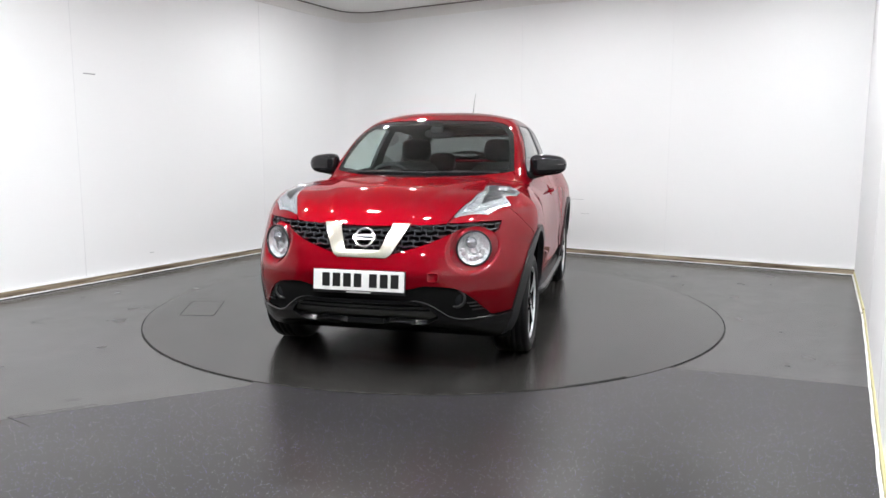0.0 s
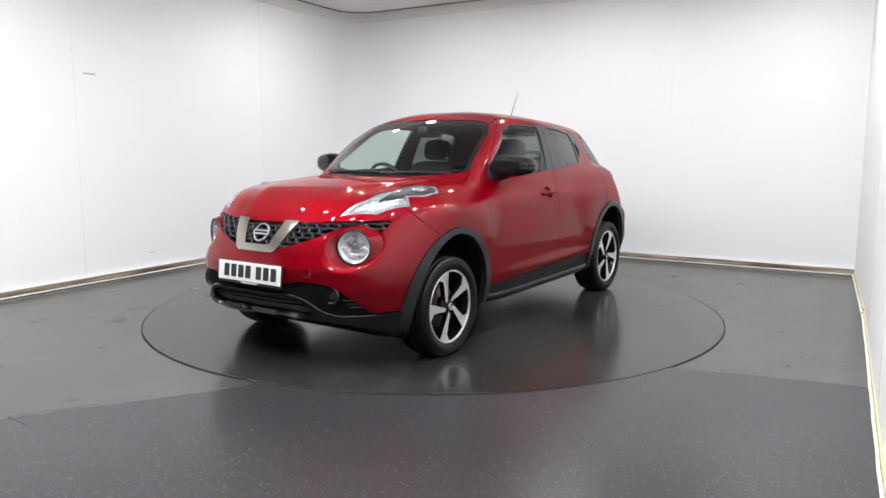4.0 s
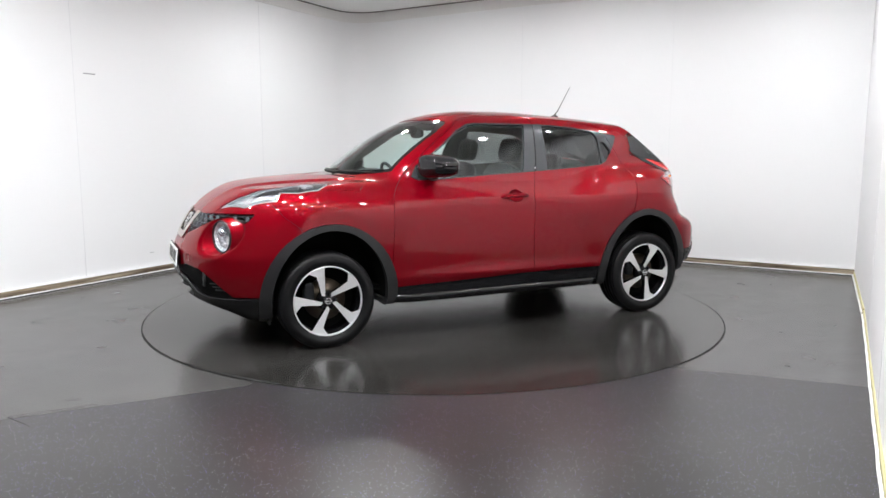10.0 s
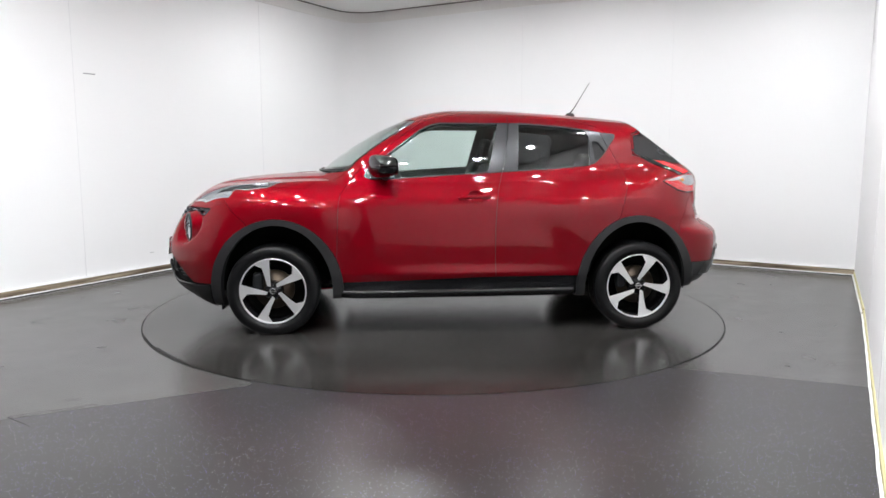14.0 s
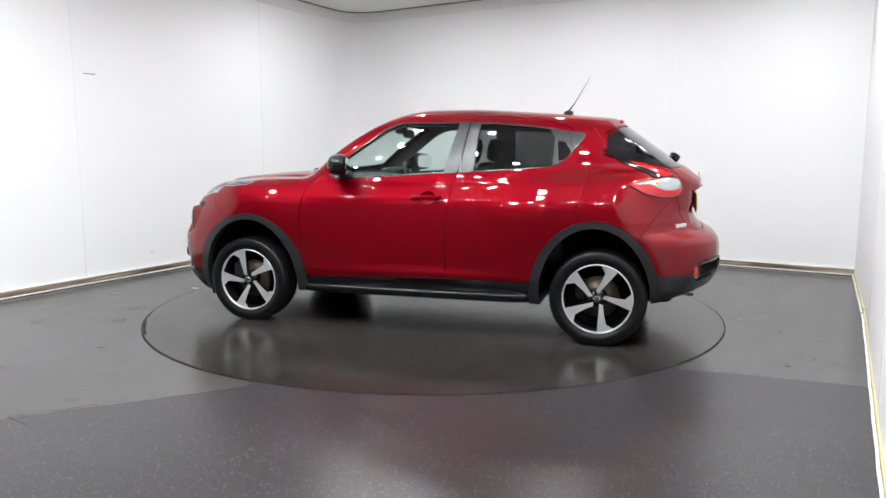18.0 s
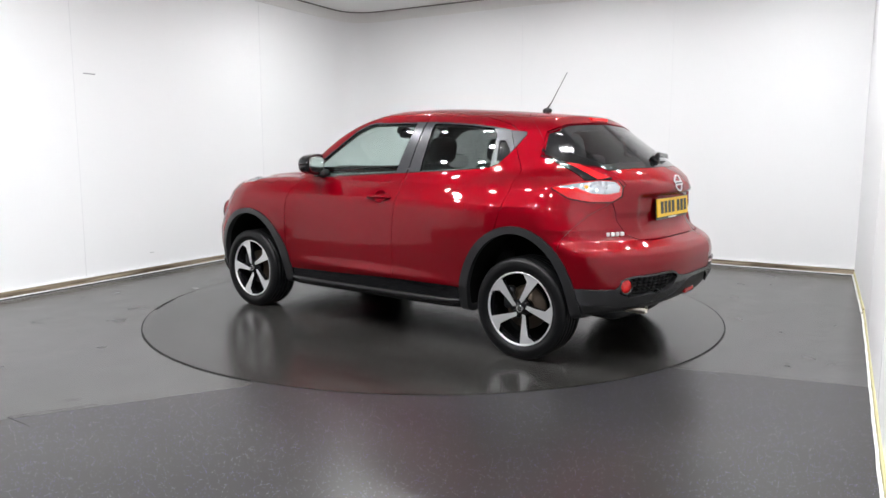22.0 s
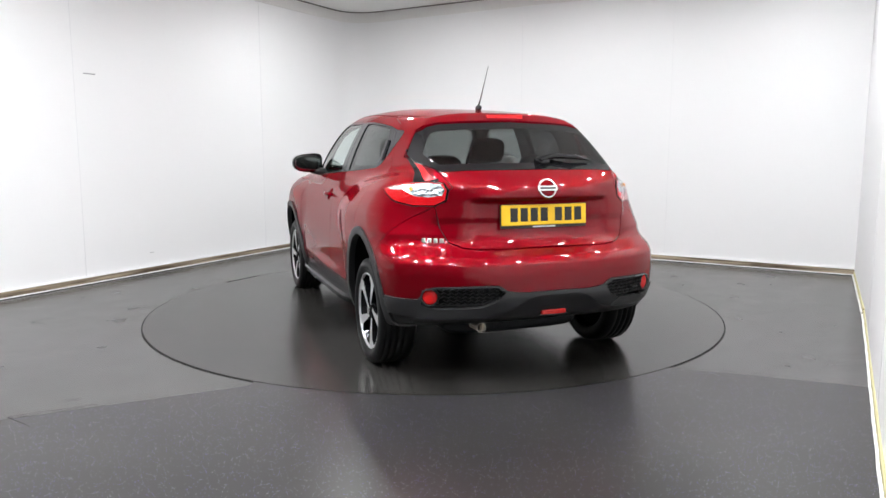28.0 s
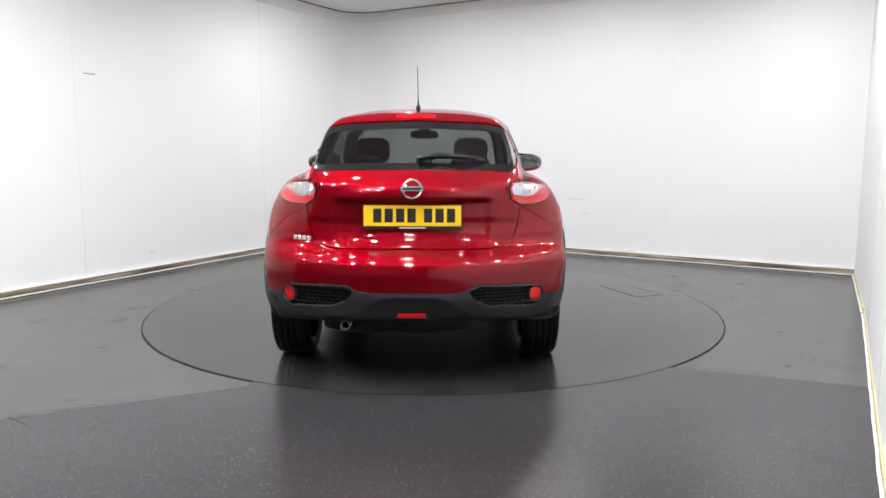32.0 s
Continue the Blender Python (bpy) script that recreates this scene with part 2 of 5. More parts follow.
for name, bm in (("baseboard_cap_left", slab(LF, C0, 0.059, 0.068, 0.024, 0.024)), ("baseboard_cap_corner", bend(0.059, 0.068, 0.024, 0.024)), ("baseboard_cap_back", slab(C1, RB, 0.059, 0.068, 0.024, 0.024))):
    setting(name, bm, WALL, "white painted top edge of the baseboard")
for name, bm in (("baseboard_foot_left", slab(LF, C0, 0.0, 0.011, 0.030, 0.030)), ("baseboard_foot_corner", bend(0.0, 0.011, 0.030, 0.030)), ("baseboard_foot_back", slab(C1, RB, 0.0, 0.011, 0.030, 0.030))):
    setting(name, bm, WALL, "pale sealant line at the foot of the baseboard")


def wavy_trim(a, b, out, low, high, sway, seed, step=0.06):
    """A bent strip at the foot of a wall whose top edge wanders."""
    rng = random.Random(seed)
    d = (b - a).normalized()
    n = Vector((-d.y, d.x))
    count = int((b - a).length / step)
    v, f, k = [], [], 0.0
    for i in range(count + 1):
        k = 0.8 * k + rng.uniform(-sway, sway)
        p = a + d * (i * step)
        for reach, z in ((0.0, high + k), (out + 0.5 * k, high + k), (out + 0.5 * k, low), (0.0, low)):
            v.append(tuple(ROOM @ Vector((*(p - n * reach), z))))
    for i in range(count):
        f += [(4 * i + c, 4 * i + (c + 1) % 4, 4 * i + 4 + (c + 1) % 4, 4 * i + 4 + c) for c in range(4)]
    f += [(0, 1, 2, 3), tuple(range(4 * count, 4 * count + 4))]
    return bm_of(v, f)


for part_name, out, high, sway, mat, words in (("baseboard_right", 0.010, 0.040, 0.0035, FOOT_YELLOW, "yellowed wavy edging strip along the wall's foot"), ("baseboard_foot_right", 0.022, 0.010, 0.003, WALL, "uneven white sealant bead along the edging strip")):
    setting(part_name, merge_boxes([wavy_trim(RB, RK, out, 0.0, high, sway, 3), wavy_trim(RK, RF, out, 0.0, high, sway, 8)]), mat, words)


def on_wall(a, b, along, z0, z1, width, mat, name, parent, label=""):
    """A flat strip on a wall, along metres from a, standing 2 mm proud."""
    d = (b - a).normalized()
    p = a + d * (along - width / 2)
    return part(name, slab(p, p + d * width, z0, z1, 0.002, 0.002), mat, parent, label, False)


for along in (2.36, 4.80, 7.24):
    on_wall(LF, C0, along, 0.07, TOP - 0.1, 0.003, JOINT, "panel_joint", wall_left)
for along in (2.12, 3.94):
    on_wall(C1, RB, along, 0.07, TOP - 0.1, 0.002, JOINT, "panel_joint", wall_back)
# the right wall's joints have their highlight painted in as a whiter strip
for along in (0.8, 2.45, 4.1):
    on_wall(RK, RF, along, 0.045, TOP - 0.1, 0.006, JOINT_HIGHLIGHT, "panel_joint", wall_right)
on_wall(LF, C0, 4.96, 1.935, 1.944, 0.12, SCUFF, "scuff", wall_left, "short grey scuff mark")
on_wall(C1, RB, 2.86, 0.655, 0.662, 0.20, SCUFF_PALE, "scuff", wall_back, "short grey scuff mark")
on_wall(C1, RB, 2.98, 0.488, 0.494, 0.10, SCUFF_PALE, "scuff", wall_back, "short grey scuff mark")
on_wall(LF, C0, 5.55, 0.20, 0.21, 0.05, SCUFF_PALE, "scuff", wall_left, "short grey scuff mark")

# some places follow reflections; other panels are added, unseen, to even the wall brightness
LIGHTS = [(2.5, 0.75), (2.5, -0.3), (2.5, -1.35), (2.2, -2.3), (1.4, -3.15), (0.25, -3.3), (-0.9, -3.3), (-1.7, -3.2), (-1.7, -1.7), (-1.0, -1.9), (-0.2, -1.8), (0.75, -1.9), (1.9, -4.1), (0.9, -4.1), (-0.1, -4.2),
          (0.6, -2.8), (-0.4, -2.6), (-1.95, 1.4), (-1.4, 1.8), (0.4, 2.0), (2.45, 1.9)]
for u, v in LIGHTS:
    o = part("ceiling_light", box(u, v, TOP + 0.04, 0.11, 0.11, 0.016, 0, ROOM), LED, smooth=False)
    tagged(o, "square white LED ceiling panel, lit", "ceiling light", "ceiling lights")
    part("light_frame", merge_boxes([box(u + dx, v + dy, TOP + 0.04, sx, sy, 0.02, 0, ROOM) for dx, dy, sx, sy in ((0.062, 0, 0.012, 0.136), (-0.062, 0, 0.012, 0.136), (0, 0.062, 0.112, 0.012), (0, -0.062, 0.112, 0.012))]), WALL, o, "", False)

# floor: a slab, a ring-shaped joint round the turntable, and a sparkling sheet in front
R_TABLE = 2.218
floor = setting("floor", box(-0.1, -1.1, -0.056, 6.9, 9.6, 0.1, 0, ROOM), FLOOR, "dark grey vinyl floor with a satin sheen")


def ring(r0, r1, z, steps=200):
    """A flat ring that narrows to a thin line round 272 degrees."""
    v, f = [], []
    for i in range(steps):
        w = 2 * math.pi * i / steps
        wide = (r1 - r0) * (1 - 0.88 * math.exp(-((w - math.radians(272)) / 0.75) ** 2))
        v += [(r * math.cos(w), r * math.sin(w), z) for r in (r0, r0 + wide)]
    for i in range(steps):
        k = (i + 1) % steps
        f.append((2 * i, 2 * i + 1, 2 * k + 1, 2 * k))
    return bm_of(v, f)


part("turntable_joint", ring(R_TABLE, R_TABLE + 0.009, -0.003), GROOVE, floor, "dark joint round the turntable", False)


def sheet(name, outline, z, mat, label):
    """A flat sheet of floor covering, cut out round the turntable."""
    bm = bm_of([(x, y, z) for x, y in outline], [tuple(range(len(outline)))])
    bmesh.ops.triangulate(bm, faces=bm.faces[:])
    return part(name, bm, mat, floor, label, False)


def rim_arc(w0, w1, steps=60, r=R_TABLE + 0.0025):
    return [(r * math.cos(radians(w0 + (w1 - w0) * i / steps)), r * math.sin(radians(w0 + (w1 - w0) * i / steps))) for i in range(steps + 1)]


far_left, far_right = (-5.6, -3.45), (2.55, -2.19)
sheet("front_sheet", [far_left, (-2.9, -2.86), (-2.0, -2.53), (-1.0, -2.06)] + rim_arc(-116.5, -52.0)[0:] + [(1.75, -1.88), far_right, (0.35, -6.2), (-5.6, -6.2)], -0.002, SPARKLE, "dark grey safety vinyl with sparkling flakes")
for a, b, w in (((-2.02, -2.52), (-1.86, -2.63), 0.006), ((-2.03, -2.515), (-1.87, -2.42), 0.006), ((-1.88, -2.268), (-1.80, -2.255), 0.004), ((-1.70, -2.345), (-1.61, -2.37), 0.005), ((-1.86, -2.43), (-1.70, -2.345), 0.006), ((-2.96, -0.60), (-2.866, -0.423), 0.006), ((-2.95, -0.61), (-2.73, -0.70), 0.005)):
    p, q = Vector(a), Vector(b)
    d = (q - p).normalized()
    n = Vector((-d.y, d.x)) * w * 0.45
    part("floor_cut", bm_of([(*(p + n), -0.0012), (*(p - n), -0.0012), (*(q - n * 0.5), -0.0012), (*(q + n * 0.5), -0.0012)], [(0, 1, 2, 3)]), GROOVE, floor, "short cut in the vinyl", False)

# turntable: everything on it is given as it lies at the start, then turned back
START = -104.43
BACK = Matrix.Rotation(radians(-START), 4, "Z")
bm = bmesh.new()
bmesh.ops.create_circle(bm, cap_ends=True, radius=R_TABLE - 0.002, segments=200)
geo = bmesh.ops.extrude_face_region(bm, geom=bm.faces[:])
bmesh.ops.translate(bm, verts=[v for v in geo["geom"] if isinstance(v, bmesh.types.BMVert)], vec=(0, 0, -0.004))
bmesh.ops.recalc_face_normals(bm, faces=bm.faces[:])
table = tagged(part("turntable", bm, DISC_VINYL, smooth=False), "round grey vinyl-covered car turntable let into the floor", "turntable")


def line_on_table(a, b, w, name, mat=None, label=""):
    p, q = Vector(a), Vector(b)
    d = (q - p).normalized()
    n = Vector((-d.y, d.x)) * w / 2
    bm = bm_of([(*(p + n), 0.001), (*(p - n), 0.001), (*(q - n), 0.001), (*(q + n), 0.001)], [(0, 1, 2, 3)])
    bmesh.ops.transform(bm, verts=bm.verts[:], matrix=BACK)
    return part(name, bm, mat or GROOVE_SOFT, table, label, False)


HATCH = ((-1.946, -0.39), (-2.015, 0.107), (-1.754, 0.128), (-1.682, -0.411))
bm = bm_of([(x, y, 0.0008) for x, y in HATCH], [(0, 1, 2, 3)])
bmesh.ops.transform(bm, verts=bm.verts[:], matrix=BACK)
part("access_hatch", bm, DISC_VINYL, table, "flush grey access hatch", False)
for k in range(4):
    line_on_table(HATCH[k], HATCH[(k + 1) % 4], 0.005, "hatch_joint")
# worn pale arris along the table's front edge
v, f = [], []
for i in range(61):
    w = radians(-128 + 62 * i / 60)
    v += [((R_TABLE - d) * math.cos(w), (R_TABLE - d) * math.sin(w), 0.0007) for d in (0.003, 0.0075 + 0.003 * math.sin(i * 1.7))]
part("worn_edge", bm_of([(x, y, z) for x, y, z in (BACK @ Vector(q) for q in v)], [(2 * i, 2 * i + 1, 2 * i + 3, 2 * i + 2) for i in range(60)]), WORN, table, "pale worn edge of the vinyl", False)
for w0, w1, wide in ((-71.5, -61.0, 0.02), (-80, -71.5, 0.006)):
    v, f = [], []
    for i in range(13):
        w = radians(w0 + (w1 - w0) * i / 12)
        v += [((R_TABLE - 0.003 - d) * math.cos(w), (R_TABLE - 0.003 - d) * math.sin(w), 0.001) for d in (0, wide)]
    bm = bm_of(v, [(2 * i, 2 * i + 1, 2 * i + 3, 2 * i + 2) for i in range(12)])
    bmesh.ops.transform(bm, verts=bm.verts[:], matrix=BACK)
    part("edge_gap", bm, GROOVE, table, "open dark edge of the turntable", False)

# ---- the car: x forward, y to its left, z up, origin on the turntable's axis ----
CAR_X, CAR_Y = -0.1126, 0.0871
car = tagged(new("car"), "glossy red compact crossover car with black mirrors and sills", "car")


def curve(*pairs):
    """A smooth curve through (a, b) pairs; works on arrays."""
    a, b = np.array(pairs, float).T
    d = np.diff(b) / np.diff(a)
    m = np.concatenate([d[:1], np.where(d[:-1] * d[1:] > 0, 2 * d[:-1] * d[1:] / (d[:-1] + d[1:] + 1e-12), 0), d[-1:]])
    xs = np.linspace(a[0], a[-1], 1200)
    k = np.clip(np.searchsorted(a, xs) - 1, 0, len(a) - 2)
    h = a[k + 1] - a[k]
    t = (xs - a[k]) / h
    ys = (2 * t**3 - 3 * t**2 + 1) * b[k] + (t**3 - 2 * t**2 + t) * h * m[k] + (3 * t**2 - 2 * t**3) * b[k + 1] + (t**3 - t**2) * h * m[k + 1]
    return lambda v: np.interp(v, xs, ys)


def smax(a, b, k):
    h = np.maximum(k - np.abs(a - b), 0) / k
    return np.maximum(a, b) + h * h * k / 4


def smin(a, b, k):
    return -smax(-a, -b, k)


def bell(v, centre, width):
    return np.exp(-(((v - centre) / width) ** 2))


NOSE = curve((0.15, 1.80), (0.22, 1.97), (0.30, 2.04), (0.40, 2.075), (0.50, 2.095), (0.57, 2.095), (0.66, 2.065), (0.75, 2.02), (0.84, 1.965), (0.92, 1.90), (1.0, 1.80), (1.3, 1.3))
TAIL = curve((0.15, -1.72), (0.25, -1.88), (0.38, -1.98), (0.50, -2.03), (0.60, -2.032), (0.655, -2.022), (0.695, -1.988), (0.72, -1.945), (0.745, -1.903), (0.785, -1.876), (0.90, -1.862), (1.0, -1.868), (1.06, -1.87), (1.12, -1.845), (1.2, -1.78), (1.5, -1.4))
SIDE = curve((0.15, 0.76), (0.25, 0.80), (0.36, 0.825), (0.50, 0.845), (0.65, 0.853), (0.78, 0.851), (0.87, 0.843), (0.92, 0.830), (0.96, 0.809), (1.0, 0.788), (1.05, 0.764), (1.15, 0.70), (1.3, 0.6))
DECK = curve((-2.1, 0.98), (-1.9, 1.07), (-1.7, 1.12), (-1.3, 1.16), (-1.0, 1.15), (-0.5, 1.11), (0.0, 1.09), (0.5, 1.078), (0.97, 1.078), (1.3, 1.062), (1.615, 1.03), (1.748, 1.002), (1.837, 0.965), (1.927, 0.91), (2.0, 0.845), (2.15, 0.68))
ROOF = curve((-1.5, 1.445), (-1.39, 1.465), (-1.13, 1.493), (-0.69, 1.527), (-0.24, 1.548), (0.0, 1.546), (0.2, 1.528), (0.6, 1.43), (1.2, 1.2))
SCREEN = curve((-0.2, 1.72), (0.1, 1.59), (0.33, 1.496), (0.507, 1.418), (0.684, 1.323), (0.862, 1.206), (0.974, 1.113), (1.2, 0.91), (2.3, -0.2))


def REARGLASS(x):
    d = x + 1.818
    return 1.114 + 0.735 * d - 0.05 * d * d



BOTTOM = curve((-2.1, 0.38), (-1.9, 0.335), (-1.6, 0.30), (-1.2, 0.25), (0.8, 0.245), (1.3, 0.20), (1.64, 0.185), (1.85, 0.26), (2.1, 0.34))
CREASE = curve((0.6, 0.55), (1.0, 0.53), (1.475, 0.40), (1.76, 0.29), (2.1, 0.20))
LAMP_Y, LAMP_Z = 0.589, 0.717


def blister(r, reach, soft):
    """One inside the reach, easing to nothing over the last soft metres."""
    k = np.clip((reach - r) / soft, 0, 1)
    return k * k * (3 - 2 * k)


def body(x, y, z):
    """Below zero inside the closed shell of the car."""
    a = np.abs(y)
    # blisters over the wheels, with a soft ledge round their outer edge, and a ledge low on the doors
    low_down = 0.7 * (1 - blister(-z, -0.45, 0.45))
    fade = 0.45 + 0.55 * blister(-z, -0.50, 0.42)
    front = blister(np.hypot((x - 1.237) * (1 + low_down), z - 0.315), 0.80, 0.26)
    rear = blister(np.hypot((x + 1.237) * (1 + low_down), z - 0.315), 0.95, 0.34) * (1 - 0.55 * blister(x, -1.36, 0.34))
    haunch = 0.008 * bell(x, -1.35, 0.42) * bell(z, 1.0, 0.07) + 0.020 * bell(x, -0.05, 0.70) * bell(z, 0.412, 0.042)
    waist = 0.018 * bell(x, 0.1, 0.6) * bell(z, 0.90, 0.32)
    f_side = a - (SIDE(z) + (0.033 * front + 0.032 * rear) * fade + haunch - waist)
    socket = 0.03 * np.clip((0.142 - np.hypot(a - LAMP_Y, z - LAMP_Z)) / 0.035, 0, 1) ** 2
    f_front = x - (NOSE(z) - 0.85 * a**3.4 - socket)
    recess = 0.02 / ((1 + np.exp(np.clip((a - 0.41) / 0.012, -30, 30))) * (1 + np.exp(np.clip((z - 0.99) / 0.005, -30, 30))) * (1 + np.exp(np.clip((0.79 - z) / 0.014, -30, 30))))
    bulge = 0.016 * blister(np.hypot(a / 0.46, (z - 0.985) / 0.115), 1.0, 0.4) / (1 + np.exp(np.clip((0.988 - z) / 0.004, -30, 30)))
    f_rear = recess - bulge + TAIL(z) + (0.5 + 0.3 * np.clip((z - 0.8) / 0.3, 0, 1)) * a**2.8 - x
    f_deck = z - (DECK(x) - 0.03 * (a / 0.66) ** 2 + 0.012 / (1 + np.exp(np.clip((a - CREASE(x)) / 0.013, -30, 30))) - 0.004)
    low = smax(smax(f_side, f_front, 0.12), f_rear, 0.12)
    low = smax(smax(low, f_deck, 0.10), BOTTOM(x) - z, 0.04)
    dz = np.maximum(z - 1.10, -0.06)
    f_cab = a - (0.745 - 0.30 * dz - 0.35 * dz * np.abs(dz) - 0.10 * np.clip((-0.35 - x) / 0.95, 0, 1.6) ** 1.6 - 0.05 * np.clip((x - 0.1) / 0.7, 0, 1.5) ** 2)
    f_roof = z - (ROOF(x) - 0.03 * (a / 0.43) ** 3)
    f_screen = (z - SCREEN(x + 0.5 * a * a)) / 1.25
    f_glass = (z - REARGLASS(x - 0.35 * a * a)) / 1.25
    up = smax(smax(f_roof, f_screen, 0.05), f_cab, 0.07)
    up = smax(smax(up, smax(f_glass, f_rear, 0.05), 0.014), 0.9 - z, 0.02)
    return smin(low, up, 0.05)


def gradient(p, e=0.003):
    x, y, z = p.T
    g = np.stack([body(x + e, y, z) - body(x - e, y, z), body(x, y + e, z) - body(x, y - e, z), body(x, y, z + e) - body(x, y, z - e)], 1) / (2 * e)
    return g


def shell(h):
    """Surface nets of body() on a grid of step h, drawn onto the surface itself; triangles and unit normals."""
    xs, ys, zs = np.arange(-2.15, 2.2, h), np.arange(-0.95, 0.95 + h, h), np.arange(0.12, 1.62, h)
    f = body(xs[:, None, None], ys[None, :, None], zs[None, None, :]) < 0
    n = f[:-1, :-1, :-1].astype(np.int8)
    total = sum(f[i : i + n.shape[0], j : j + n.shape[1], k : k + n.shape[2]].astype(np.int8) for i in (0, 1) for j in (0, 1) for k in (0, 1))
    cells = (total > 0) & (total < 8)
    index = np.full(cells.shape, -1, np.int64)
    at = np.argwhere(cells)
    index[cells] = np.arange(len(at))
    p = np.stack([xs[at[:, 0]], ys[at[:, 1]], zs[at[:, 2]]], 1) + h / 2
    faces = []
    for axis in range(3):
        lo = [slice(1, -1)] * 3
        hi = [slice(1, -1)] * 3
        lo[axis], hi[axis] = slice(0, -1), slice(1, None)
        a, b = f[tuple(lo)], f[tuple(hi)]
        e = np.argwhere(a != b)
        flip = a[tuple(e.T)]
        o = np.ones(3, int)
        o[axis] = 0
        e = e + o
        u, w = np.eye(3, dtype=int)[(axis + 1) % 3], np.eye(3, dtype=int)[(axis + 2) % 3]
        q = np.stack([index[tuple((e - d).T)] for d in (0 * u, u, u + w, w)], 1)
        q[~flip] = q[~flip][:, ::-1]
        faces.append(q)
    q = np.concatenate(faces)
    q = q[(q >= 0).all(1)]
    for _ in range(6):
        g = gradient(p)
        p = p - np.clip(body(*p.T), -h, h)[:, None] * g / np.maximum((g * g).sum(1), 0.2)[:, None]
    g = gradient(p)
    t = np.concatenate([q[:, [0, 1, 2]], q[:, [0, 2, 3]]])
    return p, t, g / np.linalg.norm(g, axis=1)[:, None]


# ---- cutting the shell into panels ----
def pebble(cx, cy, cz, rx, ry, rz, power=0.7, m=None):
    """A rounded block: a sphere drawn towards a box."""
    bm = bmesh.new()
    bmesh.ops.create_uvsphere(bm, u_segments=40, v_segments=24, radius=1)
    for v in bm.verts:
        k = max(abs(v.co.x) ** (2 / power) + abs(v.co.y) ** (2 / power) + abs(v.co.z) ** (2 / power), 1e-9) ** (-power / 2)
        v.co = Vector((v.co.x * k * rx, v.co.y * k * ry, v.co.z * k * rz))
    bmesh.ops.transform(bm, verts=bm.verts[:], matrix=Matrix.Translation((cx, cy, cz)) @ (m or Matrix()))
    return bm


def polygon(points, u, v, grow=0.0):
    """Signed distance to a polygon in the plane of u and v (below zero inside), grown by a radius."""
    a = np.array(points, float)
    b = np.roll(a, -1, 0)
    best, odd = np.full(len(u), 9.0), np.zeros(len(u), bool)
    for (ax, ay), (bx, by) in zip(a, b):
        dx, dy = bx - ax, by - ay
        t = np.clip(((u - ax) * dx + (v - ay) * dy) / (dx * dx + dy * dy + 1e-12), 0, 1)
        best = np.minimum(best, np.hypot(u - ax - t * dx, v - ay - t * dy))
        odd ^= ((ay > v) != (by > v)) & (u < ax + (v - ay) * dx / (dy if dy else 1e-12))
    return np.where(odd, -best, best) - grow


def cut(m, field):
    """Splits the triangles of m along the zero line of a field."""
    p, t, n = m
    f = field(p)
    f = np.where(np.abs(f) < 1e-6, 1e-6, f)
    s = f > 0
    c = s[t].sum(1)
    mixed = (c == 1) | (c == 2)
    q = t[mixed]
    if len(q) == 0:
        return m
    lone = s[q] == (c[mixed] == 1)[:, None]
    k = lone.argmax(1)
    r = np.arange(len(q))
    a, b, d = q[r, k], q[r, (k + 1) % 3], q[r, (k + 2) % 3]
    key = np.concatenate([np.minimum(a, b) * len(p) + np.maximum(a, b), np.minimum(a, d) * len(p) + np.maximum(a, d)])
    edge, where = np.unique(key, return_inverse=True)
    e0, e1 = edge // len(p), edge % len(p)
    w = (f[e0] / (f[e0] - f[e1]))[:, None]
    ab, ad = where[: len(q)] + len(p), where[len(q) :] + len(p)
    t = np.concatenate([t[~mixed], np.stack([a, ab, ad], 1), np.stack([ab, b, d], 1), np.stack([ab, d, ad], 1)])
    nn = n[e0] + (n[e1] - n[e0]) * w
    nn /= np.linalg.norm(nn, axis=1)[:, None] + 1e-9
    return np.concatenate([p, p[e0] + (p[e1] - p[e0]) * w]), t, np.concatenate([n, nn])


def carve(m, field, gap=0.0):
    """(what lies inside the field, the rest), with a joint of width gap between them."""
    m = cut(m, field)
    if gap:
        m = cut(m, lambda p: field(p) - gap)
    p, t, n = m
    f = field(p[t].mean(1))
    return (p, t[f < 0], n), (p, t[f > gap], n)


def compact(m):
    p, t, n = m
    used, back = np.unique(t, return_inverse=True)
    return p[used], back.reshape(-1, 3), n[used]


def pieces(m):
    """The separate pieces of a mesh, the largest first."""
    p, t, n = m
    label = np.arange(len(p))
    while True:
        low = label[t].min(1)
        fresh = label.copy()
        for k in range(3):
            np.minimum.at(fresh, t[:, k], low)
        fresh = fresh[fresh]
        if (fresh == label).all():
            break
        label = fresh
    names, count = np.unique(label[t[:, 0]], return_counts=True)
    return [(p, t[label[t[:, 0]] == k], n) for k in names[np.argsort(-count)] if (label[t[:, 0]] == k).sum() > 12]


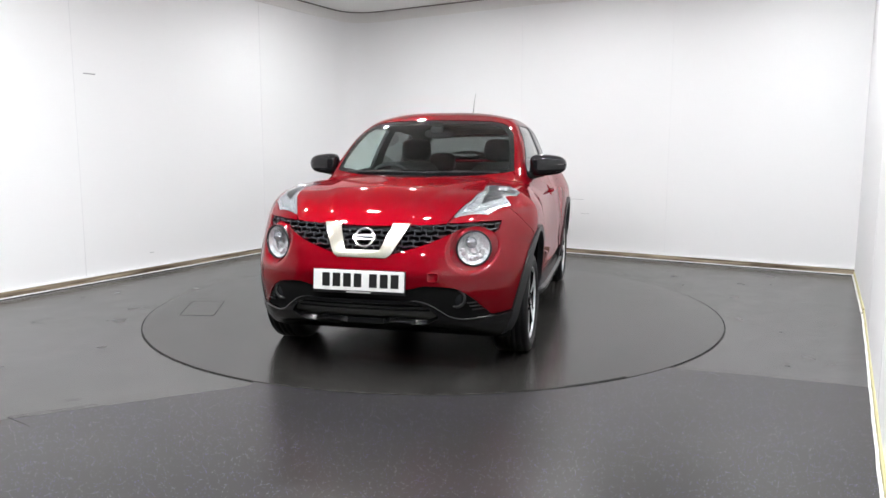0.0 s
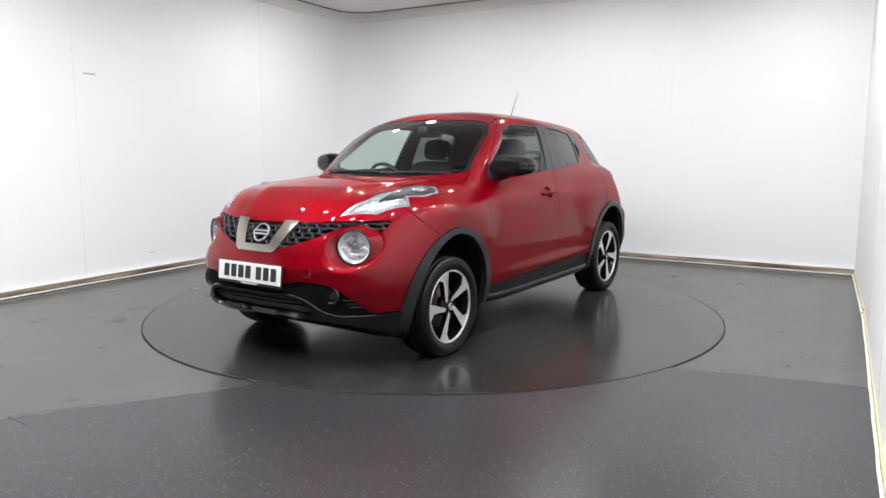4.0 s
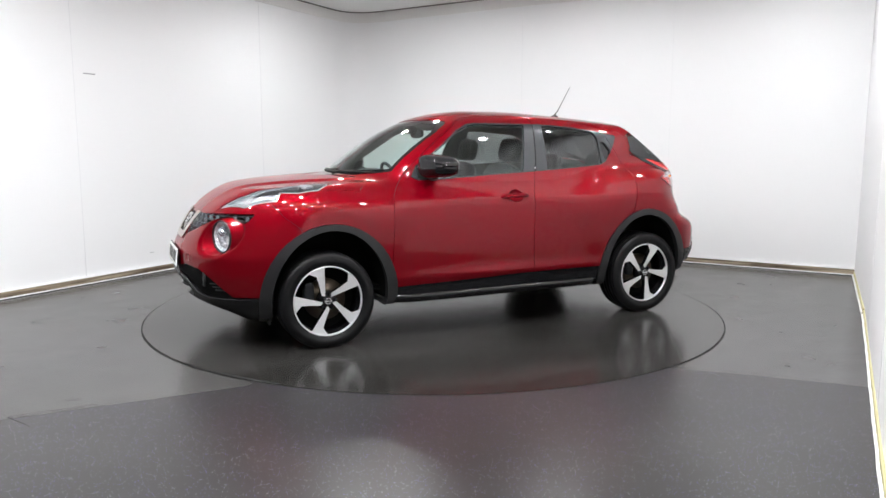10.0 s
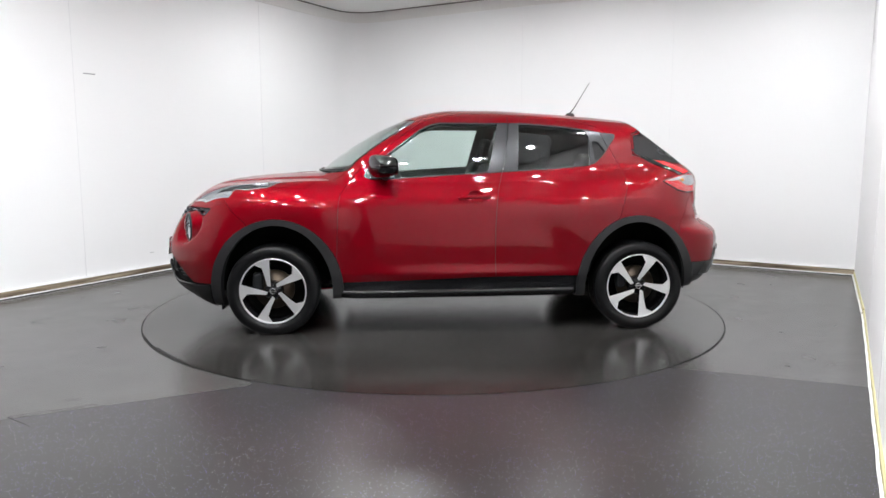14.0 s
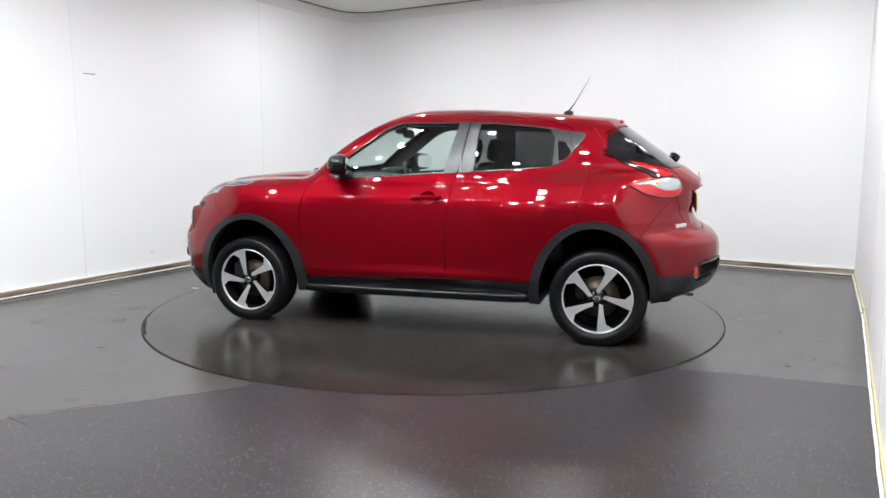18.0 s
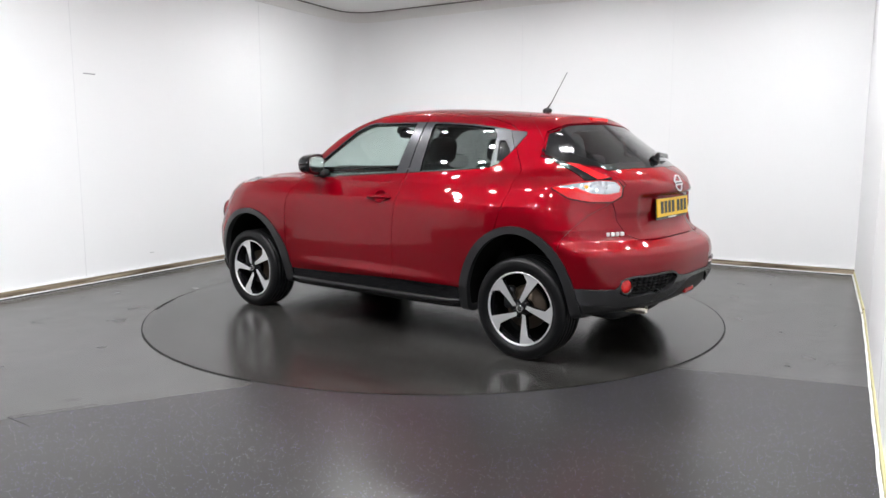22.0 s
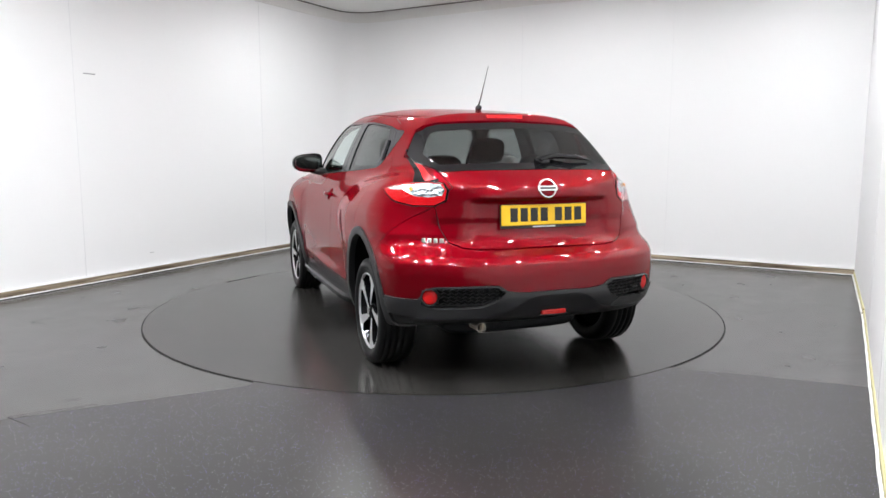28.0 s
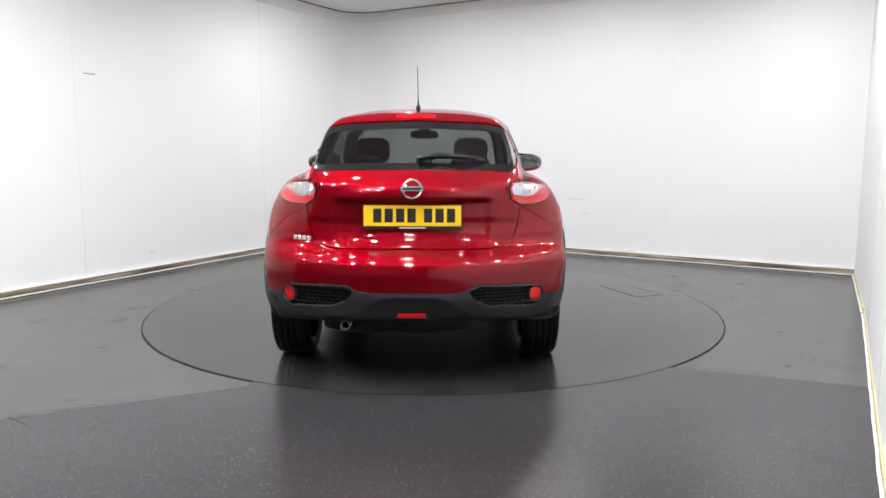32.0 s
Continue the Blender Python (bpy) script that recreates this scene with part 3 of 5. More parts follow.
def panel(name, m, mat, parent=None, label="", offset=0.0, depth=0.012):
    """A panel of the shell, moved out by offset, its edges turned in by depth."""
    p, t, n = compact(m)
    p = p + n * offset
    e = np.concatenate([t[:, [0, 1]], t[:, [1, 2]], t[:, [2, 0]]])
    key = np.minimum(e[:, 0], e[:, 1]) * len(p) + np.maximum(e[:, 0], e[:, 1])
    _, first, count = np.unique(key, return_index=True, return_counts=True)
    rim = e[first[count == 1]]
    faces, normals, verts = t.tolist(), n, p
    if depth and len(rim):
        used, back = np.unique(rim, return_inverse=True)
        back = back.reshape(-1, 2)
        k = len(p)
        verts = np.concatenate([p, p[used], p[used] - n[used] * depth])
        normals = np.concatenate([n, np.zeros((2 * len(used), 3))])
        faces += np.stack([k + back[:, 1], k + back[:, 0], k + len(used) + back[:, 0], k + len(used) + back[:, 1]], 1).tolist()
    return raw(name, verts + (CAR_X, CAR_Y, 0), faces, mat, parent or car, label, normals)


def ellipse(cx, cz, rx, rz):
    return lambda p: np.maximum((np.hypot((p[:, 0] - cx) / rx, (p[:, 2] - cz) / rz) - 1) * rx, 0.45 - np.abs(p[:, 1]))


def side(points, s=0, grow=0.0):
    """An outline seen from the side (x, z); s picks the left (1) or right (-1) side."""
    return lambda p: np.maximum(polygon(points, p[:, 0], p[:, 2], grow), 0.3 - (p[:, 1] * s if s else np.abs(p[:, 1])))


def face(points, ahead, grow=0.0):
    """An outline seen from ahead or behind, alike on both sides (|y|, z); ahead gives the sign of x."""
    return lambda p: np.maximum(polygon(points, np.abs(p[:, 1]), p[:, 2], grow), 0.15 - p[:, 0] * ahead)


def half(field, s):
    return lambda p: np.maximum(field(p), -p[:, 1] * s)


DLO = ((0.649, 1.074), (0.605, 1.052), (0.431, 1.056), (0.083, 1.079), (-0.267, 1.099), (-0.70, 1.125), (-0.923, 1.144), (-0.985, 1.167), (-1.055, 1.234), (-1.139, 1.345), (-1.137, 1.368), (-1.042, 1.376), (-0.92, 1.399), (-0.758, 1.419), (-0.517, 1.438), (-0.369, 1.441), (0.119, 1.444), (0.178, 1.432), (0.257, 1.396), (0.433, 1.263), (0.607, 1.147))
WINDOW_F = ((0.595, 1.068), (0.43, 1.070), (0.083, 1.093), (-0.205, 1.110), (-0.28, 1.426), (0.119, 1.428), (0.170, 1.416), (0.248, 1.383), (0.424, 1.252), (0.595, 1.135))
WINDOW_R = ((-0.422, 1.121), (-0.442, 1.422), (-0.517, 1.422), (-0.758, 1.403), (-0.905, 1.384), (-0.938, 1.34), (-0.933, 1.153))
SCREEN_OUT = ((-0.1, 1.476), (0.40, 1.464), (0.486, 1.450), (0.535, 1.425), (0.585, 1.372), (0.62, 1.25), (0.645, 1.115), (0.60, 1.105), (0.543, 1.10), (0.407, 1.086), (-0.1, 1.080))
REAR_OUT = ((-0.1, 1.420), (0.319, 1.406), (0.43, 1.399), (0.503, 1.383), (0.546, 1.351), (0.577, 1.300), (0.600, 1.238), (0.592, 1.19), (0.536, 1.143), (0.409, 1.152), (-0.1, 1.158))
GRILLE = ((-0.1, 0.838), (0.25, 0.842), (0.47, 0.856), (0.61, 0.860), (0.715, 0.860), (0.708, 0.815), (0.69, 0.795), (0.645, 0.812), (0.586, 0.828), (0.517, 0.822), (0.464, 0.797), (0.367, 0.752), (0.165, 0.69), (0.14, 0.675), (-0.1, 0.675))
V_OUT = ((-0.1, 0.850), (0.252, 0.850), (0.165, 0.688), (0.14, 0.672), (-0.1, 0.672))
V_IN = ((-0.1, 0.90), (0.155, 0.90), (0.145, 0.825), (0.10, 0.71), (-0.1, 0.71))
TOP_LAMP = ((1.85, 0.478), (1.69, 0.55), (1.49, 0.578), (1.28, 0.55), (1.215, 0.60), (1.20, 0.66), (1.24, 0.715), (1.30, 0.765), (1.42, 0.757), (1.52, 0.70), (1.555, 0.745), (1.66, 0.68), (1.73, 0.64))
HOOD = ((2.1, -0.1), (2.05, 0.26), (1.93, 0.42), (1.85, 0.472), (1.70, 0.56), (1.4, 0.65), (1.30, 0.768), (1.136, 0.776), (1.03, 0.785), (0.985, 0.72), (0.93, 0.665), (0.78, 0.655), (0.78, 0.50), (0.80, 0.385), (0.90, -0.1))
SEAM_B = ((-0.361, 1.492), (-0.361, 1.437), (-0.319, 1.16), (-0.298, 1.083), (-0.275, 0.989), (-0.262, 0.914), (-0.25, 0.742), (-0.248, 0.588), (-0.255, 0.3))
DOOR_F = ((0.842, 0.3), (0.828, 0.553), (0.82, 0.746), (0.815, 0.878), (0.802, 0.953), (0.768, 1.007), (0.704, 1.082), (0.658, 1.132), (0.433, 1.314), (0.238, 1.449), (0.17, 1.480), (0.0, 1.492)) + SEAM_B
DOOR_R = SEAM_B[::-1] + ((-0.81, 1.464), (-1.006, 1.416), (-1.06, 1.385), (-1.084, 1.285), (-1.112, 1.218), (-1.161, 1.121), (-1.165, 1.009), (-1.143, 0.935), (-1.102, 0.791), (-0.9, 0.6), (-0.8, 0.3))
TAILGATE = ((-0.1, 1.43), (0.319, 1.415), (0.434, 1.408), (0.510, 1.391), (0.554, 1.356), (0.586, 1.303), (0.609, 1.238), (0.601, 1.185), (0.545, 1.14), (0.50, 1.06), (0.587, 0.957), (0.568, 0.842), (0.536, 0.77), (0.471, 0.742), (0.39, 0.735), (-0.1, 0.739))
TAIL_LAMP = ((-1.430, 1.038), (-1.47, 1.055), (-1.56, 1.076), (-1.676, 1.086), (-1.736, 1.078), (-1.760, 1.044), (-1.761, 0.988), (-1.728, 0.957), (-1.639, 0.955), (-1.54, 0.977))
TAIL_CLEAR = ((-1.455, 1.045), (-1.56, 1.066), (-1.66, 1.079), (-1.726, 1.073), (-1.750, 1.045), (-1.746, 1.014), (-1.70, 1.002), (-1.64, 1.006), (-1.60, 1.024), (-1.56, 1.042), (-1.50, 1.038))
TAIL_STRIP = ((-1.268, 1.255), (-1.41, 1.208), (-1.565, 1.146), (-1.70, 1.092), (-1.60, 1.078), (-1.545, 1.108), (-1.375, 1.180))
TAIL_RED = ((-1.25, 1.268), (-1.41, 1.218), (-1.565, 1.156), (-1.71, 1.102), (-1.645, 1.083), (-1.555, 1.125), (-1.395, 1.195))
INSERT = ((0.70, 0.522), (0.637, 0.536), (0.352, 0.546), (0.305, 0.522), (0.345, 0.478), (0.413, 0.449), (0.646, 0.434), (0.70, 0.461))
FRONT_BLACK = curve((0.0, 0.50), (0.26, 0.508), (0.36, 0.528), (0.50, 0.515), (0.555, 0.488), (0.607, 0.44), (0.66, 0.375), (0.69, 0.345), (0.80, 0.347), (0.95, 0.35))
LIP = curve((0.0, 0.452), (0.30, 0.450), (0.37, 0.435), (0.43, 0.395), (0.49, 0.352), (0.56, 0.335), (0.68, 0.335), (0.80, 0.345), (0.95, 0.35))
REAR_BLACK = curve((0.0, 0.518), (0.17, 0.516), (0.28, 0.526), (0.345, 0.558), (0.637, 0.548), (0.69, 0.53), (0.725, 0.48), (0.83, 0.478), (0.95, 0.478))
SILL = curve((-1.0, 0.392), (-0.25, 0.386), (0.2, 0.370), (0.9, 0.350))
ARCHES = ((1.237, 0.305, 0.374, 0.450, 0.446, 0.488), (-1.237, 0.312, 0.354, 0.454, 0.414, 0.496))

BOWL = ((1.68, 0.60), (1.49, 0.60), (1.27, 0.565), (1.22, 0.62), (1.23, 0.70), (1.30, 0.76), (1.42, 0.75), (1.58, 0.67))
kit = {}
shape = shell(0.0155)
for cx, cz, rx, rz, _, _ in ARCHES:
    _, shape = carve(shape, ellipse(cx, cz, rx, rz))
screen_glass, shape = carve(shape, face(SCREEN_OUT, 1, 0.004))
rear_glass, shape = carve(shape, lambda p: np.maximum(face(REAR_OUT, -1, 0.004)(p), p[:, 0] + 1.282), 0.004)
grille_v, shape = carve(shape, lambda p: np.maximum(face(V_OUT, 1)(p), -polygon(V_IN, np.abs(p[:, 1]), p[:, 2])))
grille_back, shape = carve(shape, face(GRILLE, 1))
lamp_round, shape = carve(shape, lambda p: np.maximum(np.hypot(np.abs(p[:, 1]) - LAMP_Y, p[:, 2] - LAMP_Z) - 0.115, 1.2 - p[:, 0]))
inserts, shape = carve(shape, face(INSERT, -1, 0.004))
windows = {}
for s in (1, -1):
    windows["front", s], shape = carve(shape, side(WINDOW_F, s, 0.006))
    windows["rear", s], shape = carve(shape, side(WINDOW_R, s, 0.006))
panel("inner_shell", shape, HEADLINING, car, "dark cabin lining", -0.028, 0)
for k, (cx, cz, rx, rz, ox, oz) in enumerate(ARCHES):
    for s in (1, -1):
        band, shape = carve(shape, half(ellipse(cx, cz, ox, oz), s), 0.002)
        panel("arch_trim", band, BLACK, car, "black plastic wheel-arch trim", 0.011, 0.04)
        # dark liner of the wheel well
        v, f, steps = [], [], 28
        for i in range(steps + 1):
            w = math.pi * (-0.02 + 1.04 * i / steps)
            px, pz = cx + (rx + 0.012) * math.cos(w), cz + (rz + 0.012) * math.sin(w)
            ys = np.linspace(0.46, 0.95, 99)
            edge = float(ys[np.argmax(body(np.full(99, px), ys, np.full(99, max(pz, float(BOTTOM(px)) + 0.05))) > 0)]) - 0.02
            for y in (edge, (edge + 0.46) / 2, 0.46):
                v.append((cx + (rx + 0.012) * math.cos(w) + CAR_X, s * y + CAR_Y, cz + (rz + 0.012) * math.sin(w)))
            v.append((cx + CAR_X, s * 0.46 + CAR_Y, cz))
        for i in range(steps):
            for j in range(3):
                f.append((4 * i + j, 4 * i + 4 + j, 4 * i + 5 + j, 4 * i + 1 + j))
        raw("wheel_liner", v, f, LINER, car)
black_front, shape = carve(shape, lambda p: np.maximum(p[:, 2] - FRONT_BLACK(np.abs(p[:, 1])), 1.3 - p[:, 0]), 0.002)
lip, black_front = carve(black_front, lambda p: p[:, 2] - LIP(np.abs(p[:, 1])))
MOUTH = ((-0.1, 0.432), (0.32, 0.430), (0.385, 0.40), (0.42, 0.355), (0.36, 0.326), (0.29, 0.320), (0.25, 0.334), (0.15, 0.334), (0.11, 0.316), (-0.1, 0.316))
mouth, lip = carve(lip, face(MOUTH, 1, 0.004))
panel("intake_mouth", mouth, LINER, car, "dark open lower intake", -0.03, 0)
panel("bumper_lip", lip, LIP_BLACK, car, "dark grey lower front bumper lip", 0.016, 0.03)
panel("lower_intake", black_front, LINER, car, "black lower front intake", -0.012, 0)
black_rear, shape = carve(shape, lambda p: np.maximum(p[:, 2] - REAR_BLACK(np.abs(p[:, 1])), 1.3 + p[:, 0]), 0.002)
WING = curve((0.0, 0.498), (0.11, 0.498), (0.18, 0.482), (0.26, 0.43), (0.385, 0.394), (0.655, 0.374), (0.75, 0.385), (0.95, 0.385))
wing, diffuser = carve(black_rear, lambda p: WING(np.abs(p[:, 1])) - p[:, 2])
panel("rear_valance", wing, SATIN, car, "satin dark grey lower rear bumper", 0.012, 0.03)
panel("rear_diffuser", diffuser, BLACK, car, "black plastic rear diffuser", -0.004, 0.02)
for s in (1, -1):
    panel("insert_back", carve(inserts, lambda p: -p[:, 1] * s)[0], LINER, car, "", -0.03, 0)
for s in (1, -1):
    sill, shape = carve(shape, half(lambda p: np.maximum(p[:, 2] - SILL(p[:, 0]), np.abs(p[:, 0] + 0.01) - 0.9), s), 0.003)
    panel("side_sill", sill, GLOSS_BLACK, car, "gloss black sill trim", 0.0, 0.02)
    kit[s, "front"] = panel("front_window", windows["front", s], GLASS, car, "clear green-tinted door glass", -0.004, 0)
    kit[s, "rear"] = panel("rear_window", windows["rear", s], PRIVACY, car, "dark privacy glass", -0.004, 0)
    dlo, shape = carve(shape, side(DLO, s, 0.0), 0.0015)
    corner, dlo = carve(dlo, side(((-1.02, 1.40), (-1.20, 1.38), (-1.087, 1.25)), s), 0.003)
    grip, dlo = carve(dlo, side(((-0.978, 1.185), (-0.968, 1.31), (-1.005, 1.31), (-1.05, 1.25), (-1.03, 1.205)), s, 0.004))
    kit[s, "grip"] = panel("rear_handle", grip, GLOSS_BLACK, car, "black hidden rear door handle", -0.010, 0)
    leaf, dlo = carve(dlo, side(DOOR_F, s), 0.007)
    panel("window_trim", leaf, PILLAR, car, "satin grey-black front window surround", 0.002, 0.02)
    panel("window_trim", dlo, PILLAR, car, "satin grey-black rear window surround", 0.002, 0.02)
    panel("quarter_trim", corner, PILLAR, car, "satin black triangular quarter trim", 0.002, 0.02)
screen_in, screen_band = carve(screen_glass, face(SCREEN_OUT, 1, -0.022))
panel("windscreen", screen_in, GLASS, car, "clear green-tinted windscreen", -0.003, 0)
panel("windscreen_border", screen_band, GLOSS_BLACK, car, "black windscreen edge band", -0.003, 0.01)
rear_in, rear_band = carve(rear_glass, lambda p: np.maximum(face(REAR_OUT, -1, -0.03)(p), p[:, 0] + 1.312))
rear_screen = panel("rear_screen", rear_in, PRIVACY, car, "dark privacy rear screen", -0.002, 0)
panel("screen_border", rear_band, GLOSS_BLACK, rear_screen, "black rear screen edge band", -0.002, 0.006)
panel("grille_frame", grille_v, CHROME, car, "brushed champagne V-shaped grille frame", 0.008, 0.05)
panel("grille_back", grille_back, LINER, car, "", -0.055, 0)
for s in (1, -1):
    lamp, shape = carve(shape, half(lambda p: np.maximum(polygon(TOP_LAMP, p[:, 0], np.abs(p[:, 1]), 0.004), 0.87 - p[:, 2]), s), 0.003)
    house = panel("running_lamp", lamp, LENS, car, "clear boomerang-shaped running lamp", 0.002, 0.0)
    core, edge = carve(lamp, lambda p: polygon(TOP_LAMP, p[:, 0], np.abs(p[:, 1]), -0.009))
    bowl, core = carve(core, lambda p: polygon(BOWL, p[:, 0], np.abs(p[:, 1])))
    panel("light_guide", edge, GUIDE, house, "bright silver light guide", -0.004, 0.012)
    panel("lamp_bowl", bowl, LAMP_DARK, house, "dark grey lamp bowl", -0.016, 0.01)
    panel("reflector", core, LAMP_MID, house, "silvery faceted reflector", -0.012, 0)
    bulb = pebble(1.35 + CAR_X, s * 0.665 + CAR_Y, 1.014, 0.052, 0.034, 0.020, 0.8)
    part("bulb", bulb, SILVER, house, "silver bulb reflector")
    lamp, shape = carve(shape, side(TAIL_LAMP, s, 0.0), 0.003)
    lamp, rim = carve(lamp, side(TAIL_LAMP, s, -0.004))
    house = panel("tail_lamp", lamp, LENS, car, "clear and red tail lamp", 0.006, 0.0)
    panel("lamp_rim", rim, GLOSS_BLACK, house, "black lamp edge", 0.003, 0.02)
    clear, red = carve(lamp, side(TAIL_CLEAR, s))
    panel("clear_section", clear, SILVER, house, "silver reflector behind clear lens", 0.002, 0)
    part("indicator_bulb", pebble(-1.605 + CAR_X, s * (float(np.linspace(0.4, 0.95, 200)[np.argmax(body(np.full(200, -1.605), np.linspace(0.4, 0.95, 200), np.full(200, 1.045)) > 0)]) + 0.003) + CAR_Y, 1.045, 0.014, 0.006, 0.011, 0.8), AMBER, house, "amber indicator bulb")
    panel("red_section", red, RED_LENS, house, "red lens", 0.004, 0)
    strip, shape = carve(shape, side(TAIL_STRIP, s, 0.004), 0.002)
    strip_red, strip_edge = carve(strip, side(TAIL_RED, s))
    house = panel("lamp_strip", strip_edge, GLOSS_BLACK, car, "gloss black lamp surround", 0.004, 0.02)
    panel("strip_lens", pieces(strip_red)[0], RED_LENS, house, "red lens strip", 0.006, 0.01)
hood, shape = carve(shape, lambda p: np.maximum(np.maximum(polygon(HOOD, p[:, 0], np.abs(p[:, 1])), 0.835 - p[:, 2]), 0.7 - p[:, 0]), 0.004)
panel("bonnet", hood, PAINT, car)
for s in (1, -1):
    dish, shape = carve(shape, lambda p: np.maximum((np.hypot((p[:, 0] + 0.115) / 0.056, (p[:, 2] - 0.934) / 0.044) - 1) * 0.044, 0.3 - p[:, 1] * s), 0.0)
    door, shape = carve(shape, side(DOOR_F, s), 0.004)
    front_door = panel("front_door", door, PAINT, car)
    kit[s, "front"].parent = front_door
    dish = panel("handle_dish", dish, PAINT, front_door, "", 0.0, 0)
    for q in dish.data.vertices:
        q.co.y -= s * 0.026 * max(0.0, 1 - ((q.co.x - CAR_X + 0.115) / 0.056) ** 2 - ((q.co.z - 0.934) / 0.044) ** 2) ** 0.5
    door, shape = carve(shape, side(DOOR_R, s), 0.004)
    kit[s, "rear"].parent = kit[s, "grip"].parent = panel("rear_door", door, PAINT, car)
gate, shape = carve(shape, lambda p: np.maximum(face(TAILGATE, -1)(p), p[:, 0] + 1.268), 0.005)
rear_screen.parent = panel("tailgate", gate, PAINT, car)
DITCH = curve((-1.3, 0.445), (-1.0, 0.475), (-0.5, 0.515), (0.0, 0.53), (0.5, 0.515))
EDGE = curve((0.0, -0.99), (0.297, -1.015), (0.45, -1.09), (0.53, -1.18), (0.60, -1.32))
spoiler, shape = carve(shape, lambda p: np.maximum(np.maximum(p[:, 0] - EDGE(np.abs(p[:, 1])), 1.30 - p[:, 2]), np.abs(p[:, 1]) - 0.6), 0.003)
panel("roof_spoiler", spoiler, PAINT, car)
roof, shape = carve(shape, lambda p: np.maximum(np.abs(p[:, 1]) - DITCH(p[:, 0]), np.maximum(1.40 - p[:, 2], np.abs(p[:, 0] + 0.25) - 1.0)), 0.006)
panel("roof", roof, PAINT, car)
bumper, shape = carve(shape, lambda p: polygon(((2.4, 0.97), (1.62, 0.97), (1.573, 0.90), (1.516, 0.835), (1.44, 0.775), (1.40, 0.7), (1.40, 0.1), (2.4, 0.1)), p[:, 0], p[:, 2]), 0.003)
panel("front_bumper", bumper, PAINT, car)
bumper, shape = carve(shape, lambda p: polygon(((-2.4, 1.0), (-1.74, 1.0), (-1.72, 0.95), (-1.64, 0.886), (-1.535, 0.742), (-1.50, 0.5), (-1.50, 0.1), (-2.4, 0.1)), p[:, 0], p[:, 2]), 0.003)
panel("rear_bumper", bumper, PAINT, car)
for s in (1, -1):
    fender, shape = carve(shape, half(lambda p: 0.80 - p[:, 0] + 1.0 * np.maximum(p[:, 2] - 1.0, 0), s), 0.0)
    panel("front_fender", fender, PAINT, car)
floor_pan, shape = carve(shape, lambda p: p[:, 2] - 0.30)
panel("underbody", floor_pan, LINER, car, "", 0, 0)
for piece in pieces(shape):
    middle = piece[0][piece[1]].mean((0, 1))
    panel("cowl" if middle[0] > 0.5 and abs(middle[1]) < 0.2 else "quarter_panel", piece, PAINT, car)

# ---- fittings of the car ----
AT = Vector((CAR_X, CAR_Y, 0))


def fitted(name, bm, mat, parent=None, label="", smooth=True):
    """A part given in the car's own measures."""
    bmesh.ops.translate(bm, verts=bm.verts[:], vec=AT)
    return part(name, bm, mat, parent or car, label, smooth)


def lathe(profile, steps=64):
    """A ring turned about the y axis from (radius, y) pairs."""
    v, f, n = [], [], len(profile)
    for i in range(steps):
        w = 2 * math.pi * i / steps
        v += [(r * math.cos(w), y, r * math.sin(w)) for r, y in profile]
    for i in range(steps):
        for j in range(n - 1):
            f.append((n * i + j, n * ((i + 1) % steps) + j, n * ((i + 1) % steps) + j + 1, n * i + j + 1))
    return v, f


def prism(outline, y0, y1, bevel=0.0):
    """An outline in (x, z), given depth along y."""
    n = len(outline)
    v = [(x, y0, z) for x, z in outline] + [(x, y1, z) for x, z in outline]
    f = [tuple(range(n)), tuple(range(2 * n - 1, n - 1, -1))] + [(i, (i + 1) % n, n + (i + 1) % n, n + i) for i in range(n)]
    bm = bm_of(v, f)
    if bevel:
        bmesh.ops.bevel(bm, geom=bm.edges[:], offset=bevel, segments=2, affect="EDGES", profile=0.5, clamp_overlap=True)
    return bm


def tube(points, radius, sides=10):
    v, f = [], []
    pts = [Vector(p) for p in points]
    radii = radius if isinstance(radius, (list, tuple)) else [radius] * len(pts)
    for i, p in enumerate(pts):
        d = (pts[min(i + 1, len(pts) - 1)] - pts[max(i - 1, 0)]).normalized()
        a = d.orthogonal().normalized()
        b = d.cross(a)
        if i:
            a = (prev - d * prev.dot(d)).normalized()
            b = d.cross(a)
        prev = a
        v += [tuple(p + radii[i] * (math.cos(w) * a + math.sin(w) * b)) for w in (2 * math.pi * k / sides for k in range(sides))]
    for i in range(len(pts) - 1):
        f += [(sides * i + k, sides * i + (k + 1) % sides, sides * (i + 1) + (k + 1) % sides, sides * (i + 1) + k) for k in range(sides)]
    f += [tuple(range(sides))[::-1], tuple(range(sides * (len(pts) - 1), sides * len(pts)))]
    return bm_of(v, f)


def merged(*bms):
    me = bpy.data.meshes.new("joined")
    out = bmesh.new()
    for b in bms:
        b.to_mesh(me)
        out.from_mesh(me)
        b.free()
    bpy.data.meshes.remove(me)
    return out


def surface(y, z, ahead, off=0.0):
    """The x of the nose (ahead 1) or the tail (-1) at a height and a distance from the middle."""
    if ahead > 0:
        return float(NOSE(z) - 0.85 * abs(y) ** 3.4) + off
    return float(TAIL(z) + (0.5 + 0.3 * min(max((z - 0.8) / 0.3, 0), 1)) * abs(y) ** 2.8) - off


